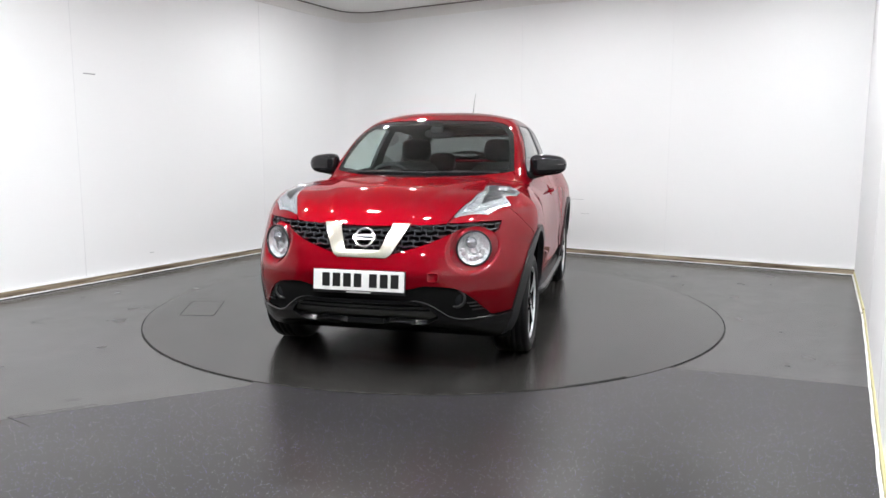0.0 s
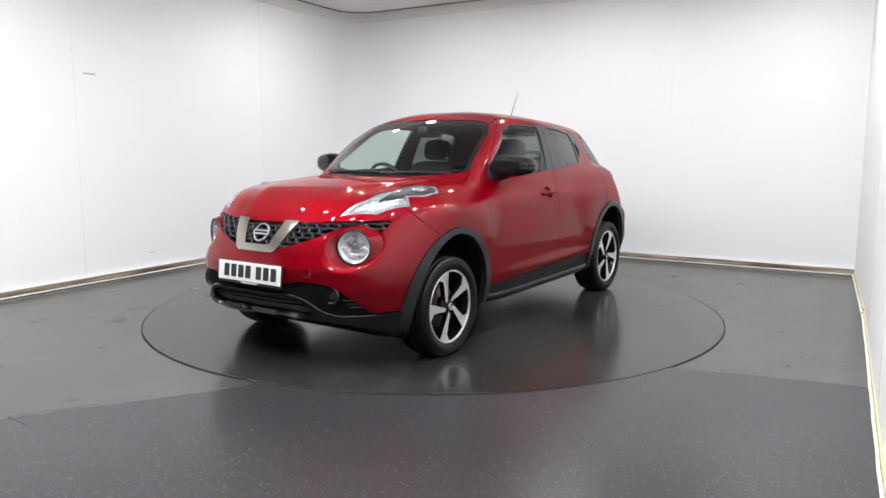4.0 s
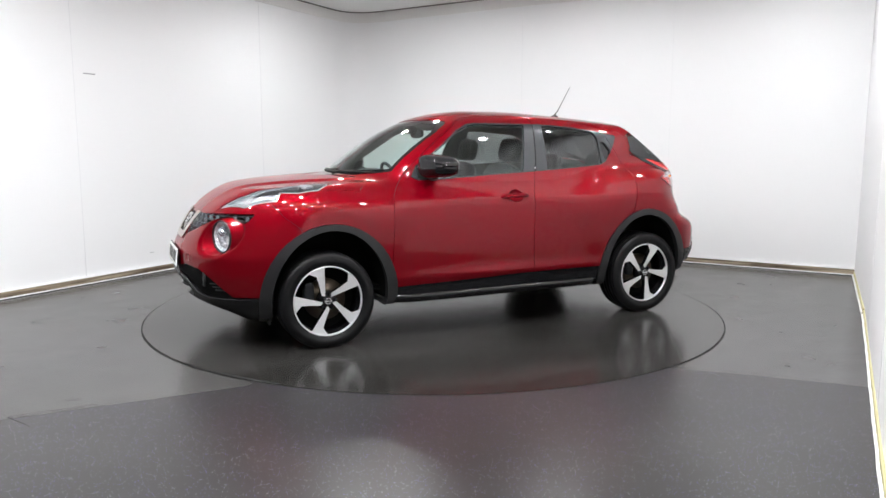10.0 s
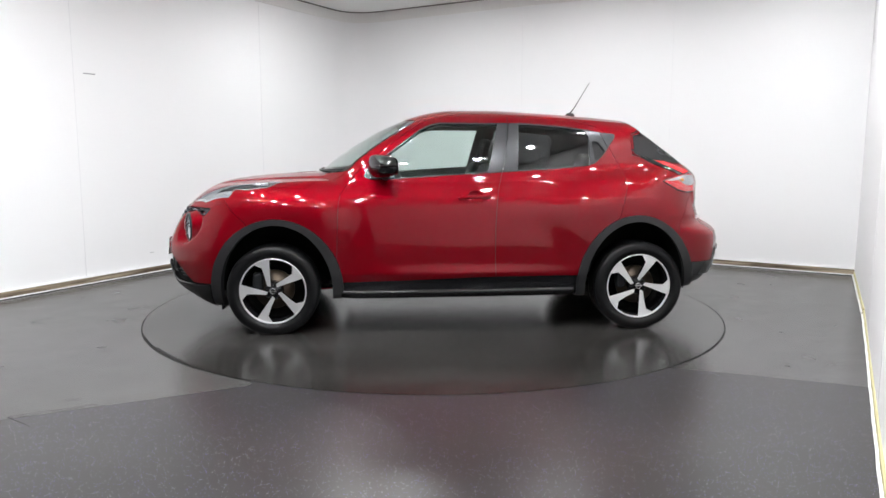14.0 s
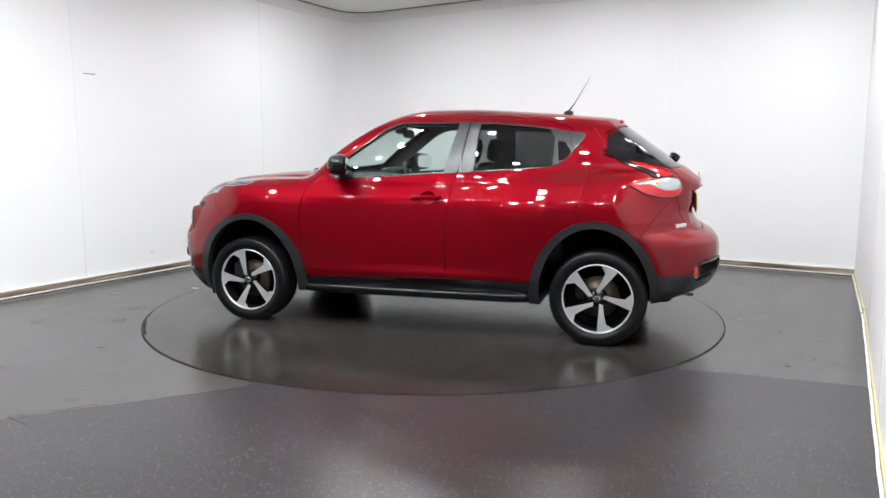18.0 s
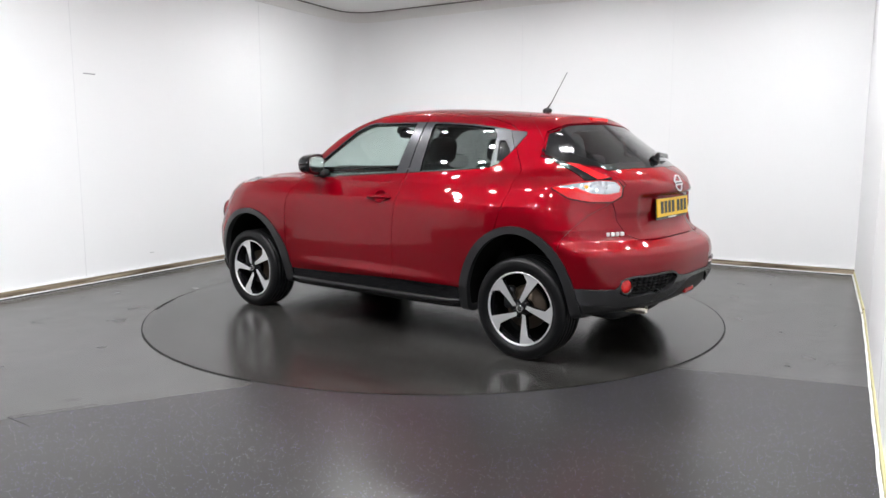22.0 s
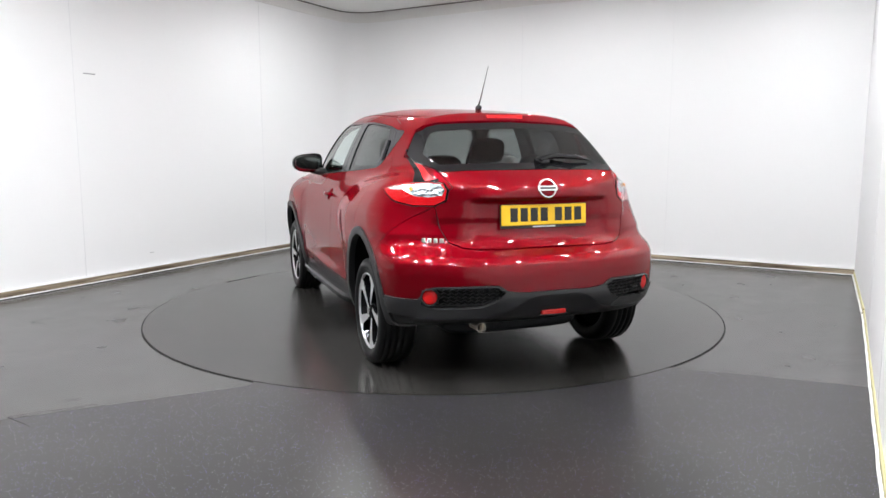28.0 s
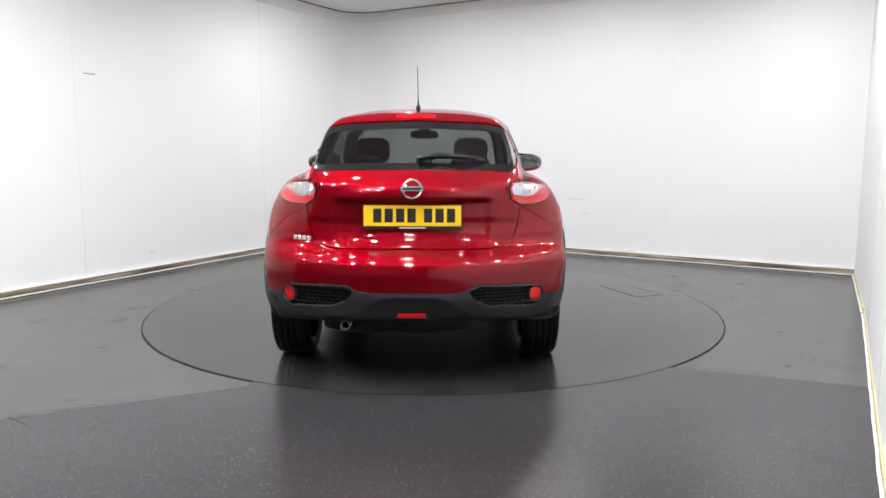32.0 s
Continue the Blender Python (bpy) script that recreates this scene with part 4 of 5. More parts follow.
# wheels
R_TYRE, R_RIM = 0.312, 0.226
tyre_data = lathe([(0.222, -0.095), (0.236, -0.104), (0.268, -0.112), (0.292, -0.106), (0.304, -0.096), (R_TYRE - 0.002, -0.085)]
                  + [q for y in (-0.052, -0.016, 0.020, 0.056) for q in ((R_TYRE, y - 0.012), (R_TYRE, y + 0.013), (R_TYRE - 0.007, y + 0.015), (R_TYRE - 0.007, y + 0.021))]
                  + [(R_TYRE - 0.002, 0.085), (0.306, 0.094), (0.296, 0.101), (0.293, 0.1035), (0.285, 0.106), (0.268, 0.110), (0.250, 0.1085), (0.247, 0.106), (0.236, 0.103), (0.228, 0.096), (0.222, 0.090)], 96)
rim_data = lathe([(0.214, -0.09), (0.205, -0.06), (0.20, 0.03), (0.206, 0.066), (0.217, 0.080), (0.219, 0.0935), (0.2225, 0.0965), (0.2265, 0.096), (0.2275, 0.090), (0.222, 0.082)], 72)
lip_data = lathe([(0.2155, 0.086), (0.2165, 0.0968), (0.2195, 0.0985), (0.2235, 0.0985), (0.2262, 0.0965)], 72)
barrel_data = lathe([(0.205, 0.0), (0.205, -0.05), (0.03, -0.055)], 40)
SPOKE = ((0.030, 0.016), (0.120, 0.018), (0.2165, 0.020), (0.2125, 0.050), (0.201, 0.085), (0.180, 0.122), (0.159, 0.072), (0.100, 0.054), (0.036, 0.040))


def wheel_at(x, s, z, phase):
    at = (x + CAR_X, s * 0.742 + CAR_Y, z)
    v, f = rim_data
    rim = part("wheel", bm_of(v, f), GLOSS_BLACK, car, "black and machined five-spoke alloy wheel with tyre")
    rim.location, rim.rotation_euler = at, (0, 0, 0 if s > 0 else math.pi)
    v, f = tyre_data
    bm = bm_of(v, f)
    for q in bm.verts:
        q.co.z = max(q.co.z, -z + 0.006)
    part("tyre", bm, RUBBER, rim, "worn black rubber tyre")
    part("rim_edge", bm_of(*lip_data), ALLOY, rim, "machined bright rim edge")
    part("barrel", bm_of(*barrel_data), LINER, rim)
    disc = bmesh.new()
    bmesh.ops.create_cone(disc, cap_ends=True, segments=48, radius1=0.135, radius2=0.135, depth=0.02, matrix=Matrix.Translation((0, 0.005, 0)) @ Matrix.Rotation(radians(90), 4, "X"))
    part("brake_disc", disc, DISC, rim, "rusty steel brake disc")
    part("brake_caliper", pebble(0.11, 0.02, 0.05, 0.035, 0.035, 0.07, 0.5), LAMP_DARK, rim, "grey brake caliper")
    hub = bmesh.new()
    bmesh.ops.create_cone(hub, cap_ends=True, segments=40, radius1=0.066, radius2=0.054, depth=0.05, matrix=Matrix.Translation((0, 0.058, 0)) @ Matrix.Rotation(radians(-90), 4, "X"))
    part("hub", hub, GLOSS_BLACK, rim)
    cap = bmesh.new()
    bmesh.ops.create_cone(cap, cap_ends=True, segments=32, radius1=0.029, radius2=0.025, depth=0.014, matrix=Matrix.Translation((0, 0.088, 0)) @ Matrix.Rotation(radians(-90), 4, "X"))
    part("centre_cap", cap, GLOSS_BLACK, rim, "black centre cap with bright ring")
    part("cap_ring", bm_of(*lathe([(0.0155, 0.094), (0.0165, 0.097), (0.0205, 0.097), (0.0215, 0.094)], 28)), BRIGHT, rim)
    part("cap_bar", box(0, 0.0965, 0, 0.05, 0.004, 0.009, 0.001), BRIGHT, rim, "", False)
    for k in range(5):
        # seen from outside, angles run from the rear of the car upwards
        turn = Matrix.Rotation(-radians(phase + 72 * k), 4, "Y")
        flip = Matrix.Diagonal((-1, 1, 1, 1))
        bm = prism(SPOKE, 0.060, 0.094)
        for q in bm.verts:
            r = math.hypot(q.co.x, q.co.z)
            q.co.y -= 0.012 * max(0, 1 - r / 0.2)
        for e in bm.faces:
            e.material_index = 0 if abs(e.normal.y) > 0.7 else 1
        bmesh.ops.transform(bm, verts=bm.verts[:], matrix=flip @ turn)
        bmesh.ops.recalc_face_normals(bm, faces=bm.faces[:])
        spoke = part("spoke", bm, ALLOY, rim, "machined alloy spoke with black flanks", False)
        spoke.data.materials.append(GLOSS_BLACK)
        w = radians(phase + 72 * k + 62)
        nut = bmesh.new()
        bmesh.ops.create_cone(nut, cap_ends=True, segments=6, radius1=0.0095, radius2=0.009, depth=0.02, matrix=Matrix.Translation((-0.052 * math.cos(w), 0.084, 0.052 * math.sin(w))) @ Matrix.Rotation(radians(-90), 4, "X"))
        part("wheel_nut", nut, GLOSS_BLACK, rim, "", False)
    return rim


wheel_at(1.265, 1, 0.303, 90)
wheel_at(-1.265, 1, 0.310, 50)
wheel_at(1.265, -1, 0.303, 40)
wheel_at(-1.265, -1, 0.310, 20)

# sill bars
for s in (1, -1):
    pts = [(0.84, 0.80), (0.78, 0.835), (0.70, 0.862), (0.4, 0.872), (0.0, 0.872), (-0.5, 0.872), (-0.72, 0.866), (-0.80, 0.84), (-0.84, 0.80)]
    v, f = [], []
    for x, y in pts:
        for dy, dz in ((-0.09, 0.012), (-0.03, 0.030), (-0.004, 0.026), (0.0, 0.012), (-0.006, -0.018), (-0.03, -0.030), (-0.09, -0.028)):
            v.append((x, s * (y + dy), 0.279 - 0.006 * x + dz))
    for i in range(len(pts) - 1):
        f += [(7 * i + k, 7 * i + k + 1, 7 * i + 8 + k, 7 * i + 7 + k) for k in range(6)]
    f += [tuple(range(7)), tuple(range(7 * len(pts) - 7, 7 * len(pts)))]
    fitted("sill_step", bm_of(v, f), LIP_BLACK, car, "black plastic sill step bar")

# door mirrors
for s in (1, -1):
    bm = pebble(0.470, s * 0.856, 1.147, 0.085, 0.126, 0.074, 0.62)
    for q in bm.verts:
        if q.co.x < 0.43:
            q.co.x = 0.43 + (q.co.x - 0.43) * 0.25
        q.co.x += 0.34 * (0.965 - abs(q.co.y))
        q.co.z -= 0.10 * (abs(q.co.y) - 0.856) * (1 if q.co.z > 1.147 else -1.0)
    shellm = fitted("door_mirror", bm, GLOSS_BLACK, car, "gloss black door mirror")
    fitted("mirror_base", tube([(0.50, s * 0.72, 1.075), (0.495, s * 0.78, 1.082), (0.52, s * 0.82, 1.095)], [0.035, 0.028, 0.03], 14), BLACK, shellm)
    g = pebble(0.412, s * 0.862, 1.147, 0.004, 0.104, 0.058, 0.6)
    for q in g.verts:
        q.co.x += 0.34 * (0.965 - abs(q.co.y))
    fitted("mirror_glass", g, BRIGHT, shellm, "silvered mirror glass")
    fitted("indicator", tube([(0.597, s * 0.83, 1.137), (0.566, s * 0.90, 1.140), (0.520, s * 0.952, 1.143), (0.46, s * 0.970, 1.145)], 0.004, 8), LENS_SOLID, shellm, "clear side indicator strip")

# door handles
for s in (1, -1):
    v = [(0.005, 0.803, 0.926), (-0.02, 0.824, 0.931), (-0.07, 0.836, 0.936), (-0.13, 0.838, 0.938), (-0.19, 0.830, 0.938), (-0.215, 0.806, 0.936)]
    fitted("door_handle", tube([(a, s * b, d) for a, b, d in v], [0.008, 0.012, 0.013, 0.014, 0.013, 0.008], 12), PAINT, car, "body-coloured door handle")
    fitted("pillar_badge", box(-0.30, s * 0.733, 1.125, 0.05, 0.006, 0.012, 0.001), BRIGHT, car, "small silver pillar badge", False)

# round headlamps and fog lamps
for s in (1, -1):
    x = surface(0.589, LAMP_Z, 1)
    yaw = Matrix.Translation((x - 0.03, s * LAMP_Y, LAMP_Z)) @ Matrix.Rotation(s * radians(24), 4, "Z") @ Matrix.Rotation(radians(-90), 4, "Z")
    v, f = [], []
    for k in range(49):
        w = 2 * math.pi * k / 48
        y, z = LAMP_Y + 0.117 * math.cos(w), LAMP_Z + 0.117 * math.sin(w)
        v += [(surface(y, z, 1, -0.0165), s * y, z), tuple(yaw @ Vector((-s * 0.100 * math.cos(w), -0.002, 0.100 * math.sin(w))))]
    fitted("lamp_socket", bm_of(v, [(2 * k, 2 * k + 1, 2 * k + 3, 2 * k + 2) for k in range(48)]), PAINT, car, "red painted lamp socket")

    def turned(profile, steps=48):
        bm = bm_of(*lathe(profile, steps))
        bmesh.ops.transform(bm, verts=bm.verts[:], matrix=yaw)
        return bm
    bowl = fitted("headlamp", turned([(0.096, 0.004), (0.092, -0.004), (0.086, -0.016), (0.066, -0.030), (0.036, -0.036), (0.0005, -0.036)]), HEAD_SILVER, car, "round headlamp with silver reflector")
    fitted("lamp_ring", turned([(0.1025, -0.012), (0.1010, 0.006), (0.0965, 0.009), (0.0925, 0.004), (0.091, -0.016)]), LAMP_DARK, bowl, "dark grey lamp bezel")
    fitted("lens", turned([(0.094, 0.004), (0.077, 0.017), (0.054, 0.026), (0.027, 0.031), (0.0005, 0.0325)]), LENS, bowl, "clear domed lens")
    eye = pebble(0.012, -0.016, 0.030, 0.034, 0.026, 0.034, 1.0)
    bmesh.ops.transform(eye, verts=eye.verts[:], matrix=yaw)
    fitted("projector", eye, SILVER, bowl, "grey projector dome")
    for k in range(5):
        w = radians(200 + 35 * k)
        facet = pebble(0.058 * math.cos(w), -0.026, 0.058 * math.sin(w), 0.016, 0.012, 0.020, 0.5, Matrix.Rotation(-w, 4, "Y"))
        bmesh.ops.transform(facet, verts=facet.verts[:], matrix=yaw)
        fitted("facet", facet, HEAD_SILVER, bowl, "", False)
    fitted("lip_edge", tube([(surface(y, float(LIP(y)), 1, 0.010), s * y, float(LIP(y)) - 0.003) for y in np.linspace(0.28, 0.70, 22)], [0.004] + [0.009] * 20 + [0.004], 10), LIP_BLACK, car, "satin dark grey rolled edge of the bumper lip")
    for row in range(3):
        fitted("intake_slat", tube([(surface(y, 0.42 - 0.02 * row, 1, -0.006), s * y, 0.425 - 0.02 * row) for y in (0.57 + 0.012 * row, 0.62, 0.66)], 0.0045, 6), BLACK, car)
    fog = pebble(surface(0.515, 0.452, 1) - 0.026, s * 0.515, 0.452, 0.012, 0.034, 0.034, 1.0)
    fitted("fog_lamp", fog, LAMP_DARK, car, "small round fog lamp")
    fitted("fog_surround", bm_of([(a[0] + surface(0.515, 0.452, 1) - 0.028, a[1] + s * 0.515, a[2] + 0.452) for a in [(b[1], b[0], b[2]) for b in lathe([(0.037, 0.0), (0.042, 0.014), (0.05, 0.012), (0.054, 0.0)], 28)[0]]], lathe([(0.037, 0.0), (0.042, 0.014), (0.05, 0.012), (0.054, 0.0)], 28)[1]), BLACK, car)

# tow-eye cover in the bumper, windscreen wipers
outline = [(0.028 * math.copysign(abs(math.cos(w)) ** 0.4, math.cos(w)), 0.024 * math.copysign(abs(math.sin(w)) ** 0.4, math.sin(w))) for w in (2 * math.pi * k / 32 for k in range(32))]
v = [(surface(0.40 + g * p, 0.575 + g * q, 1, off), 0.40 + g * p, 0.575 + g * q) for g, off in ((1.1, -0.002), (1.04, 0.0035), (0.96, 0.0035), (0.90, 0.001), (0.0, 0.0025)) for p, q in outline]
fitted("tow_cover", bm_of(v, [(32 * r + k, 32 * r + (k + 1) % 32, 32 * r + 32 + (k + 1) % 32, 32 * r + 32 + k) for r in range(4) for k in range(32)]), PAINT, car, "small square body-coloured tow-eye cover")


def on_screen(y, z, off=0.0):
    """The point of the windscreen at a height and a distance from the middle."""
    xs = np.linspace(-0.2, 1.2, 1400)
    return (float(xs[np.argmax(SCREEN(xs + 0.5 * y * y) < z)]) + off, y, z + off)


for root, tip in ((-0.52, 0.10), (0.08, 0.56)):
    ys = np.linspace(root, tip, 9)
    arm = fitted("windscreen_wiper", tube([on_screen(y, 1.094 + 0.004 * math.sin(3.14 * i / 8), 0.008) for i, y in enumerate(ys)], [0.010] + [0.005] * 8, 8), BLACK, car, "black windscreen wiper at rest")
    fitted("wiper_blade", tube([on_screen(y, 1.100 + 0.0012 * i, 0.006) for i, y in enumerate(np.linspace(root + 0.06, tip + 0.05, 9))], 0.004, 6), LINER, arm)

# grille bars
def spans(outline, z):
    """Where a level line crosses an outline of (y, z)."""
    ys = sorted(a[0] + (z - a[1]) / (b[1] - a[1]) * (b[0] - a[0]) for a, b in zip(outline, outline[1:] + outline[:1]) if (a[1] > z) != (b[1] > z))
    return list(zip(ys[::2], ys[1::2]))


for row in range(6):
    z = 0.848 - 0.027 * row - 0.006
    for y0, y1 in spans(GRILLE, z):
        for s in (1, -1):
            a0 = max(y0, 0.0)
            v, f, n = [], [], max(int((y1 - a0) / 0.02), 2)
            for i in range(n + 1):
                y = a0 + (y1 - a0) * i / n
                x = surface(y, z, 1, -0.022)
                tilt = 0.004 * math.sin(y * 2 * math.pi / 0.062)
                v += [(x + 0.010, s * y, z - 0.004 + tilt), (x + 0.012, s * y, z + 0.004 + tilt), (x - 0.02, s * y, z + 0.005 + tilt), (x - 0.02, s * y, z - 0.005 + tilt)]
            for i in range(n):
                f += [(4 * i + k, 4 * i + (k + 1) % 4, 4 * i + 4 + (k + 1) % 4, 4 * i + 4 + k) for k in range(4)]
            f += [(0, 1, 2, 3), (4 * n, 4 * n + 1, 4 * n + 2, 4 * n + 3)]
            slat = fitted("grille_slat", bm_of(v, f), GRILLE_MAT, car, "", False)
            y = a0 + 0.031 * (row % 2)
            while y < y1 - 0.01:
                if polygon(GRILLE, np.array([y]), np.array([z - 0.02]))[0] < 0:
                    fitted("grille_strut", box(surface(y, z - 0.013, 1, -0.016), s * y, z - 0.013, 0.02, 0.007, 0.028, 0, Matrix()), GRILLE_MAT, slat, "", False)
                y += 0.062


def badge(x, z, ahead, tilt, r):
    m = Matrix.Translation((x, 0, z)) @ Matrix.Rotation(radians(tilt), 4, "Y") @ Matrix.Rotation(radians(-90 * ahead), 4, "Z")
    ring = merged(bm_of(*lathe([(r * 0.80, 0.0), (r * 0.82, 0.009), (r * 0.97, 0.009), (r, 0.0)], 40)))
    bmesh.ops.transform(ring, verts=ring.verts[:], matrix=m)
    ring = fitted("badge", ring, BRIGHT, car, "round chrome badge ring with a bar")
    bar = box(0, 0.006, 0, 2.15 * r, 0.009, 0.52 * r, 0.002)
    bmesh.ops.transform(bar, verts=bar.verts[:], matrix=m)
    fitted("badge_bar", bar, BRIGHT, ring, "", False)
    line = box(0, 0.0112, 0, 1.7 * r, 0.001, 0.16 * r)
    bmesh.ops.transform(line, verts=line.verts[:], matrix=m)
    fitted("badge_mark", line, LAMP_DARK, ring, "", False)
    return ring


badge(surface(0, 0.775, 1, -0.004), 0.775, 1, -28, 0.060)
badge(surface(0, 1.05, -1, 0.018), 1.05, -1, 16, 0.055)


def plate(name, x, z, ahead, tilt, mat, label):
    """A number plate whose characters are plain bars."""
    m = Matrix.Translation((x, 0, z)) @ Matrix.Rotation(radians(-tilt * ahead), 4, "Y")
    def on(bm):
        bmesh.ops.transform(bm, verts=bm.verts[:], matrix=m)
        return bm
    base = fitted(name, on(box(0, 0, 0, 0.008, 0.52, 0.111, 0.003)), mat, car, label, False)
    fitted("plate_holder", on(box(-0.007 * ahead, 0, -0.006, 0.006, 0.53, 0.130, 0.002)), BLACK, base, "black plate holder", False)
    y = -0.211 * ahead
    for k in range(7):
        fitted("character_bar", on(box(0.0046 * ahead, y + 0.025 * ahead, 0.002, 0.0012, 0.044, 0.074)), INK, base, "", False)
        y += (0.061 if k != 3 else 0.088) * ahead
    fitted("dealer_line", on(box(-0.0036 * ahead, 0, -0.0635, 0.0012, 0.14, 0.008)), PLATE_W, base, "", False)


plate("number_plate", surface(0.2, 0.553, 1, 0.020), 0.553, 1, 6, PLATE_W, "white front number plate with black characters")
plate("rear_number_plate", -1.864, 0.907, -1, 4, PLATE_Y, "yellow rear number plate with black characters")

# rear fittings
for s in (1, -1):
    x = surface(0.666, 0.492, -1, -0.012)
    m = Matrix.Translation((x, s * 0.664, 0.492)) @ Matrix.Rotation(-s * radians(26), 4, "Z")
    disc = bmesh.new()
    bmesh.ops.create_uvsphere(disc, u_segments=28, v_segments=14, radius=1, matrix=m @ Matrix.Diagonal((0.012, 0.040, 0.040, 1)))
    fitted("reflector", disc, RED_GLOW, car, "round red rear reflector")
    ring = bm_of(*lathe([(0.039, 0.0), (0.041, 0.012), (0.047, 0.012), (0.05, -0.01)], 28))
    bmesh.ops.transform(ring, verts=ring.verts[:], matrix=m @ Matrix.Rotation(radians(90), 4, "Z"))
    fitted("reflector_ring", ring, BLACK, car)
    hexes = []
    for row in range(5):
        z = 0.456 + 0.019 * row
        for y0, y1 in spans(INSERT, z):
            y = y0 + 0.012 + 0.017 * (row % 2)
            while y < min(y1 - 0.01, 0.615):
                if y > 0.3:
                    xx = surface(y, z, -1, -0.012)
                    for sg in (1, -1):
                        hexes.append(box(0, 0, 0, 0.012, 0.021, 0.004, 0, Matrix.Translation((xx, s * (y + 0.0085 * sg), z)) @ Matrix.Rotation(radians(28 * sg * s), 4, "X")))
                y += 0.034
    if hexes:
        fitted("bumper_mesh", merged(*hexes), BLACK, car, "black honeycomb bumper insert", False)
fitted("rear_fog_light", box(-1.980, 0, 0.392, 0.03, 0.150, 0.026, 0.006), BRAKE, car, "red rear fog light", False)
fitted("fog_bezel", box(-1.975, 0, 0.376, 0.03, 0.175, 0.006, 0.002), BLACK, car, "", False)
pipe = bm_of(*[(lambda d: ([(y2 - 1.765, x2 + 0.369, z2 + 0.304) for x2, y2, z2 in d[0]], d[1]))(lathe([(0.022, 0.02), (0.024, -0.10), (0.027, -0.10), (0.027, 0.2)], 28))][0])
fitted("exhaust_pipe", pipe, STEEL, car, "round stained steel exhaust tailpipe")
fitted("silencer", pebble(-1.62, 0.1, 0.30, 0.12, 0.42, 0.07, 0.4), LAMP_DARK, car)
fitted("tow_hook", tube([(-1.55, 0.47, 0.33), (-1.60, 0.47, 0.30), (-1.66, 0.47, 0.31)], 0.012), LINER, car)
for y, w in ((0.655, 0.020), (0.628, 0.022), (0.600, 0.022), (0.570, 0.024)):
    m = Matrix.Translation((surface(y, 0.777, -1, 0.010), y, 0.777)) @ Matrix.Rotation(radians(-38), 4, "Z")
    fitted("model_badge", box(0, 0, 0, 0.010, w, 0.024, 0.004, m), ALLOY, car, "plain chrome badge bar", False)
fitted("tailgate_ledge", tube([(surface(y, 0.990, -1, 0.0), y, 0.992) for y in np.linspace(-0.375, 0.375, 25)], 0.007, 10), PAINT, car)
wiper = fitted("rear_wiper", pebble(-1.715, -0.06, 1.196, 0.03, 0.045, 0.022, 0.8, Matrix.Rotation(radians(-35), 4, "Y")), GLOSS_BLACK, car, "gloss black rear wiper")
fitted("wiper_arm", tube([(-1.735, -0.03, 1.203), (-1.70, -0.14, 1.225), (-1.70, -0.28, 1.218), (-1.67, -0.395, 1.20)], [0.016, 0.018, 0.014, 0.006], 10), GLOSS_BLACK, wiper)
fitted("high_brake_light", box(-1.338, 0, 1.452, 0.03, 0.235, 0.024, 0.004, None), BRAKE, car, "red high-level brake light", False)
ant = fitted("antenna", pebble(-0.952, 0, 1.524, 0.035, 0.016, 0.018, 0.8), BLACK, car, "black roof antenna")
fitted("antenna_rod", tube([(-0.945, 0, 1.53), (-0.985, 0, 1.58), (-1.10, 0, 1.775)], [0.007, 0.0035, 0.0016], 8), BLACK, ant, "thin black antenna rod")
fitted("front_mudflap", box(1.62, 0.70, 0.19, 0.012, 0.12, 0.05), LINER, car, "", False)
for k in range(3):
    fitted("intake_bar", tube([(surface(y, 0.415, 1, -0.012), y, 0.415 - 0.022 * k + 0.02) for y in (-0.38, -0.2, 0.0, 0.2, 0.38)], 0.005, 8), LINER, car)
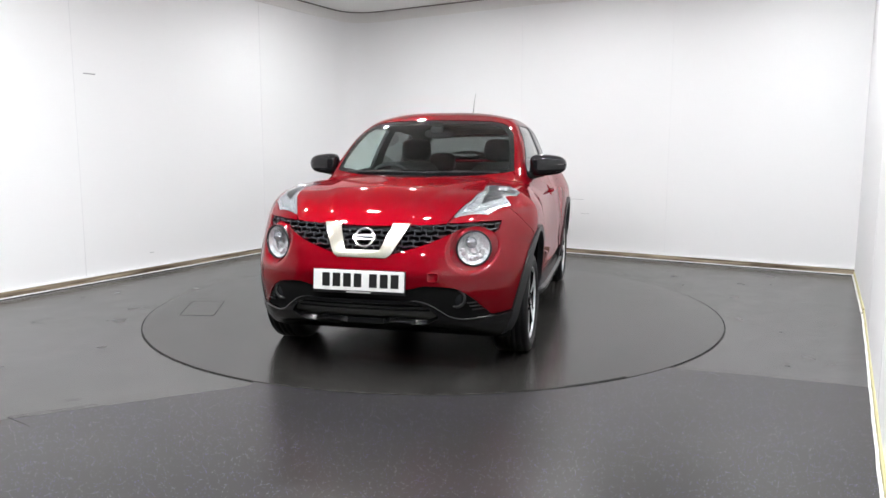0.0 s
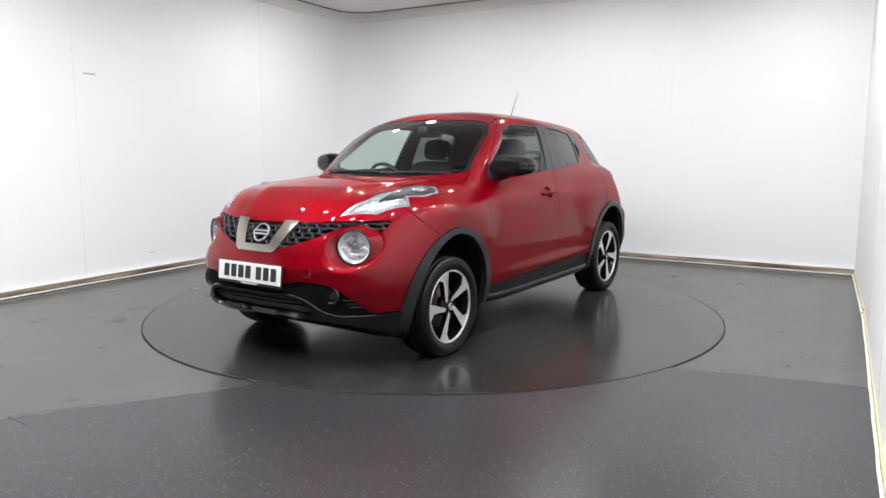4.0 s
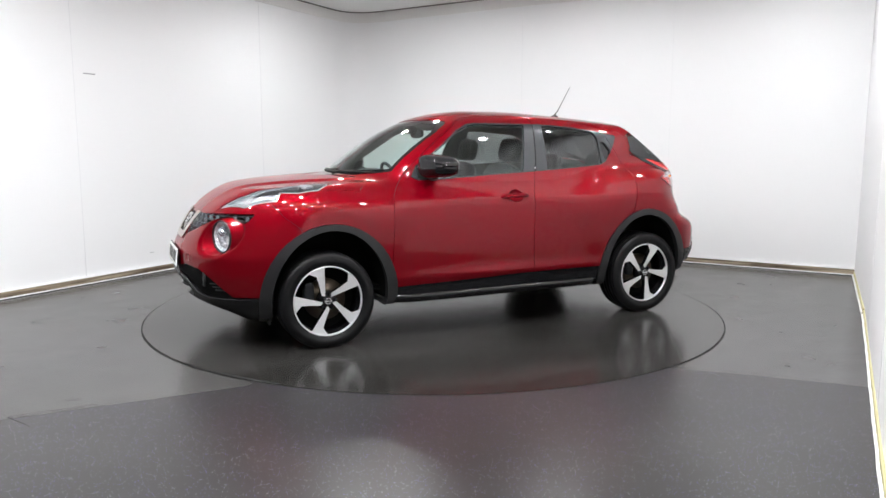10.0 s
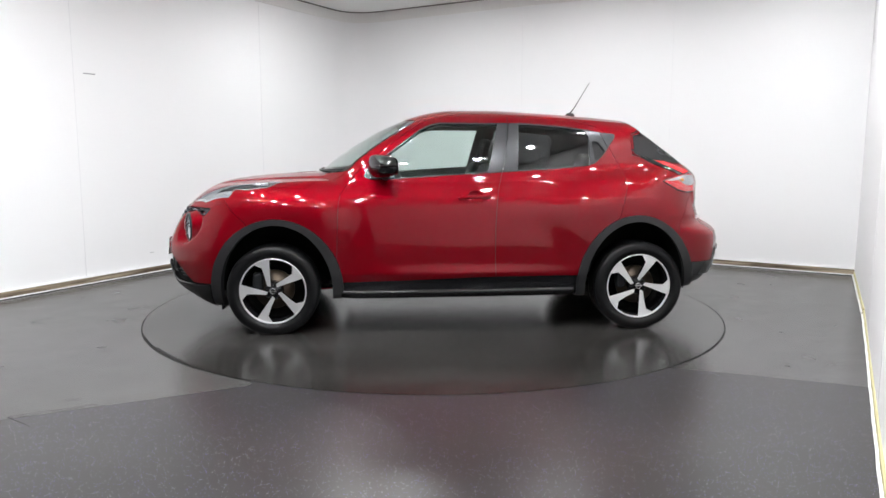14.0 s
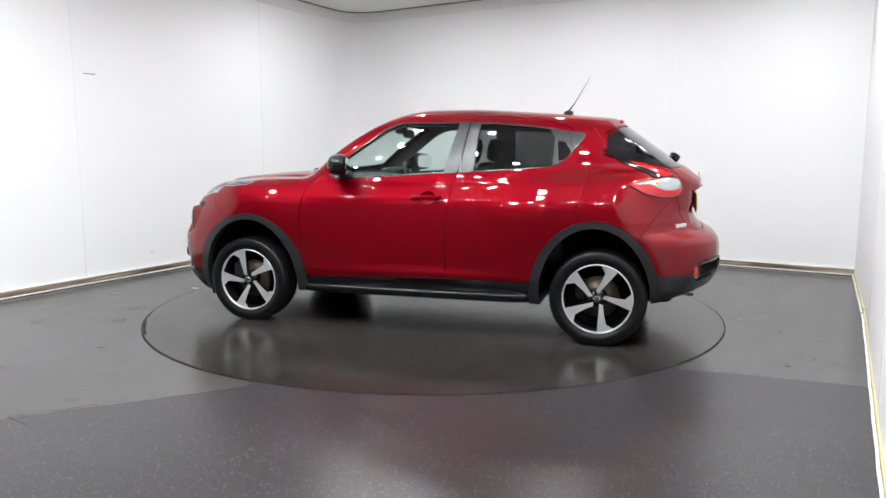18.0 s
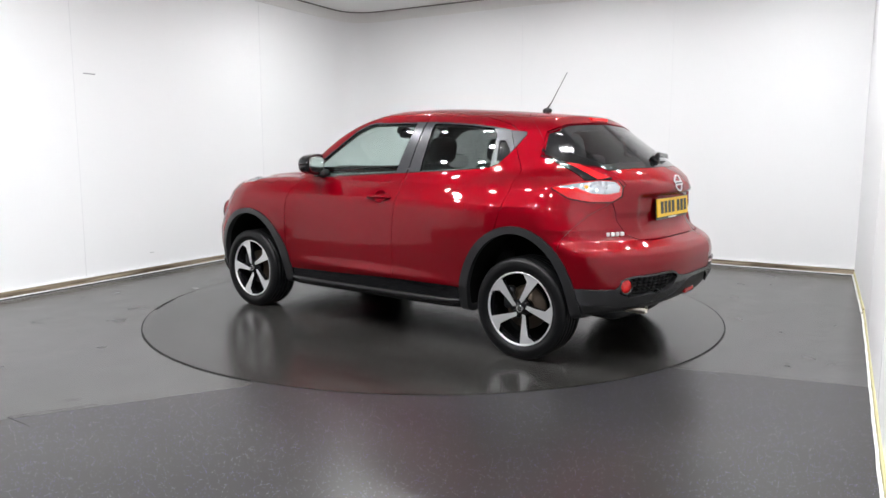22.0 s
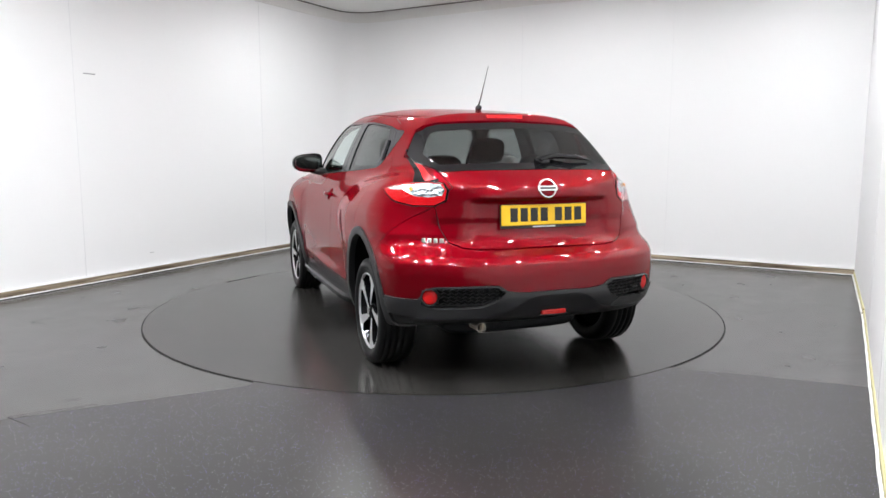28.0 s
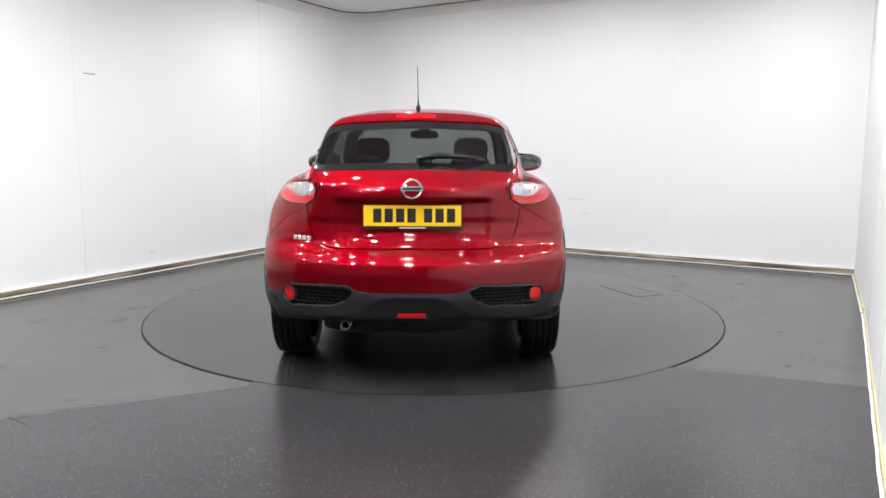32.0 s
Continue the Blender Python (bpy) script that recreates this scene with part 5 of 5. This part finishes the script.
# cabin
def seat(x, y, wide, back_top, rest):
    s = fitted("seat", pebble(x + 0.1, y, 0.56, 0.27, wide, 0.10, 0.45), CLOTH, car, "black cloth car seat")
    fitted("seat_back", pebble(x - 0.17, y, 0.86, 0.075, wide * 0.95, back_top - 0.86, 0.5, Matrix.Rotation(radians(-16), 4, "Y")), CLOTH, s)
    for dy in rest:
        fitted("headrest", pebble(x - 0.30, y + dy, back_top + 0.09, 0.05, 0.125, 0.092, 0.6, Matrix.Rotation(radians(-10), 4, "Y")), CLOTH, s, "black headrest")


seat(-0.02, 0.36, 0.25, 1.16, (0,))
seat(-0.02, -0.36, 0.25, 1.16, (0,))
seat(-0.85, 0.0, 0.58, 1.04, (-0.33, 0.33))
fitted("dashboard", pebble(0.66, 0, 0.94, 0.24, 0.64, 0.125, 0.35), TRIM, car, "dark grey dashboard")
fitted("instrument_hood", pebble(0.55, -0.36, 1.06, 0.10, 0.17, 0.045, 0.6), TRIM, car)
m = Matrix.Translation((0.37, -0.36, 0.99)) @ Matrix.Rotation(radians(24), 4, "Y") @ Matrix.Rotation(radians(90), 4, "Z")
rimw = bm_of(*lathe([(0.168 + 0.014 * math.cos(w), 0.014 * math.sin(w)) for w in (2 * math.pi * k / 8 for k in range(9))], 40))
bmesh.ops.transform(rimw, verts=rimw.verts[:], matrix=m)
wheelw = fitted("steering_wheel", rimw, TRIM, car, "dark steering wheel")
fitted("steering_hub", merged(box(0, 0, 0, 0.15, 0.03, 0.11, 0.015, m), box(0, 0, 0.0, 0.33, 0.015, 0.035, 0.005, m)), TRIM, wheelw)
fitted("cabin_mirror", pebble(0.30, 0, 1.375, 0.016, 0.115, 0.034, 0.6), TRIM, car, "black cabin mirror")
fitted("sensor_pod", pebble(0.36, 0, 1.405, 0.045, 0.05, 0.03, 0.6), TRIM, car)
fitted("parcel_shelf", box(-1.37, 0, 1.03, 0.50, 1.05, 0.02, 0.005), TRIM, car, "dark parcel shelf", False)
fitted("cabin_floor", box(-0.3, 0, 0.33, 2.4, 1.3, 0.03), LINER, car, "", False)


# ---- the turning table carries the car ----
def motions():
    rows = [(t, pose(0, 0, 0, 0, 0, -104.43 - 5.2034 * t + 0.7175 * 4 * (t / 32) * (1 - t / 32))) for t in range(0, 33, 2)]
    walk(car, rows)
    walk(table, rows)


motions()
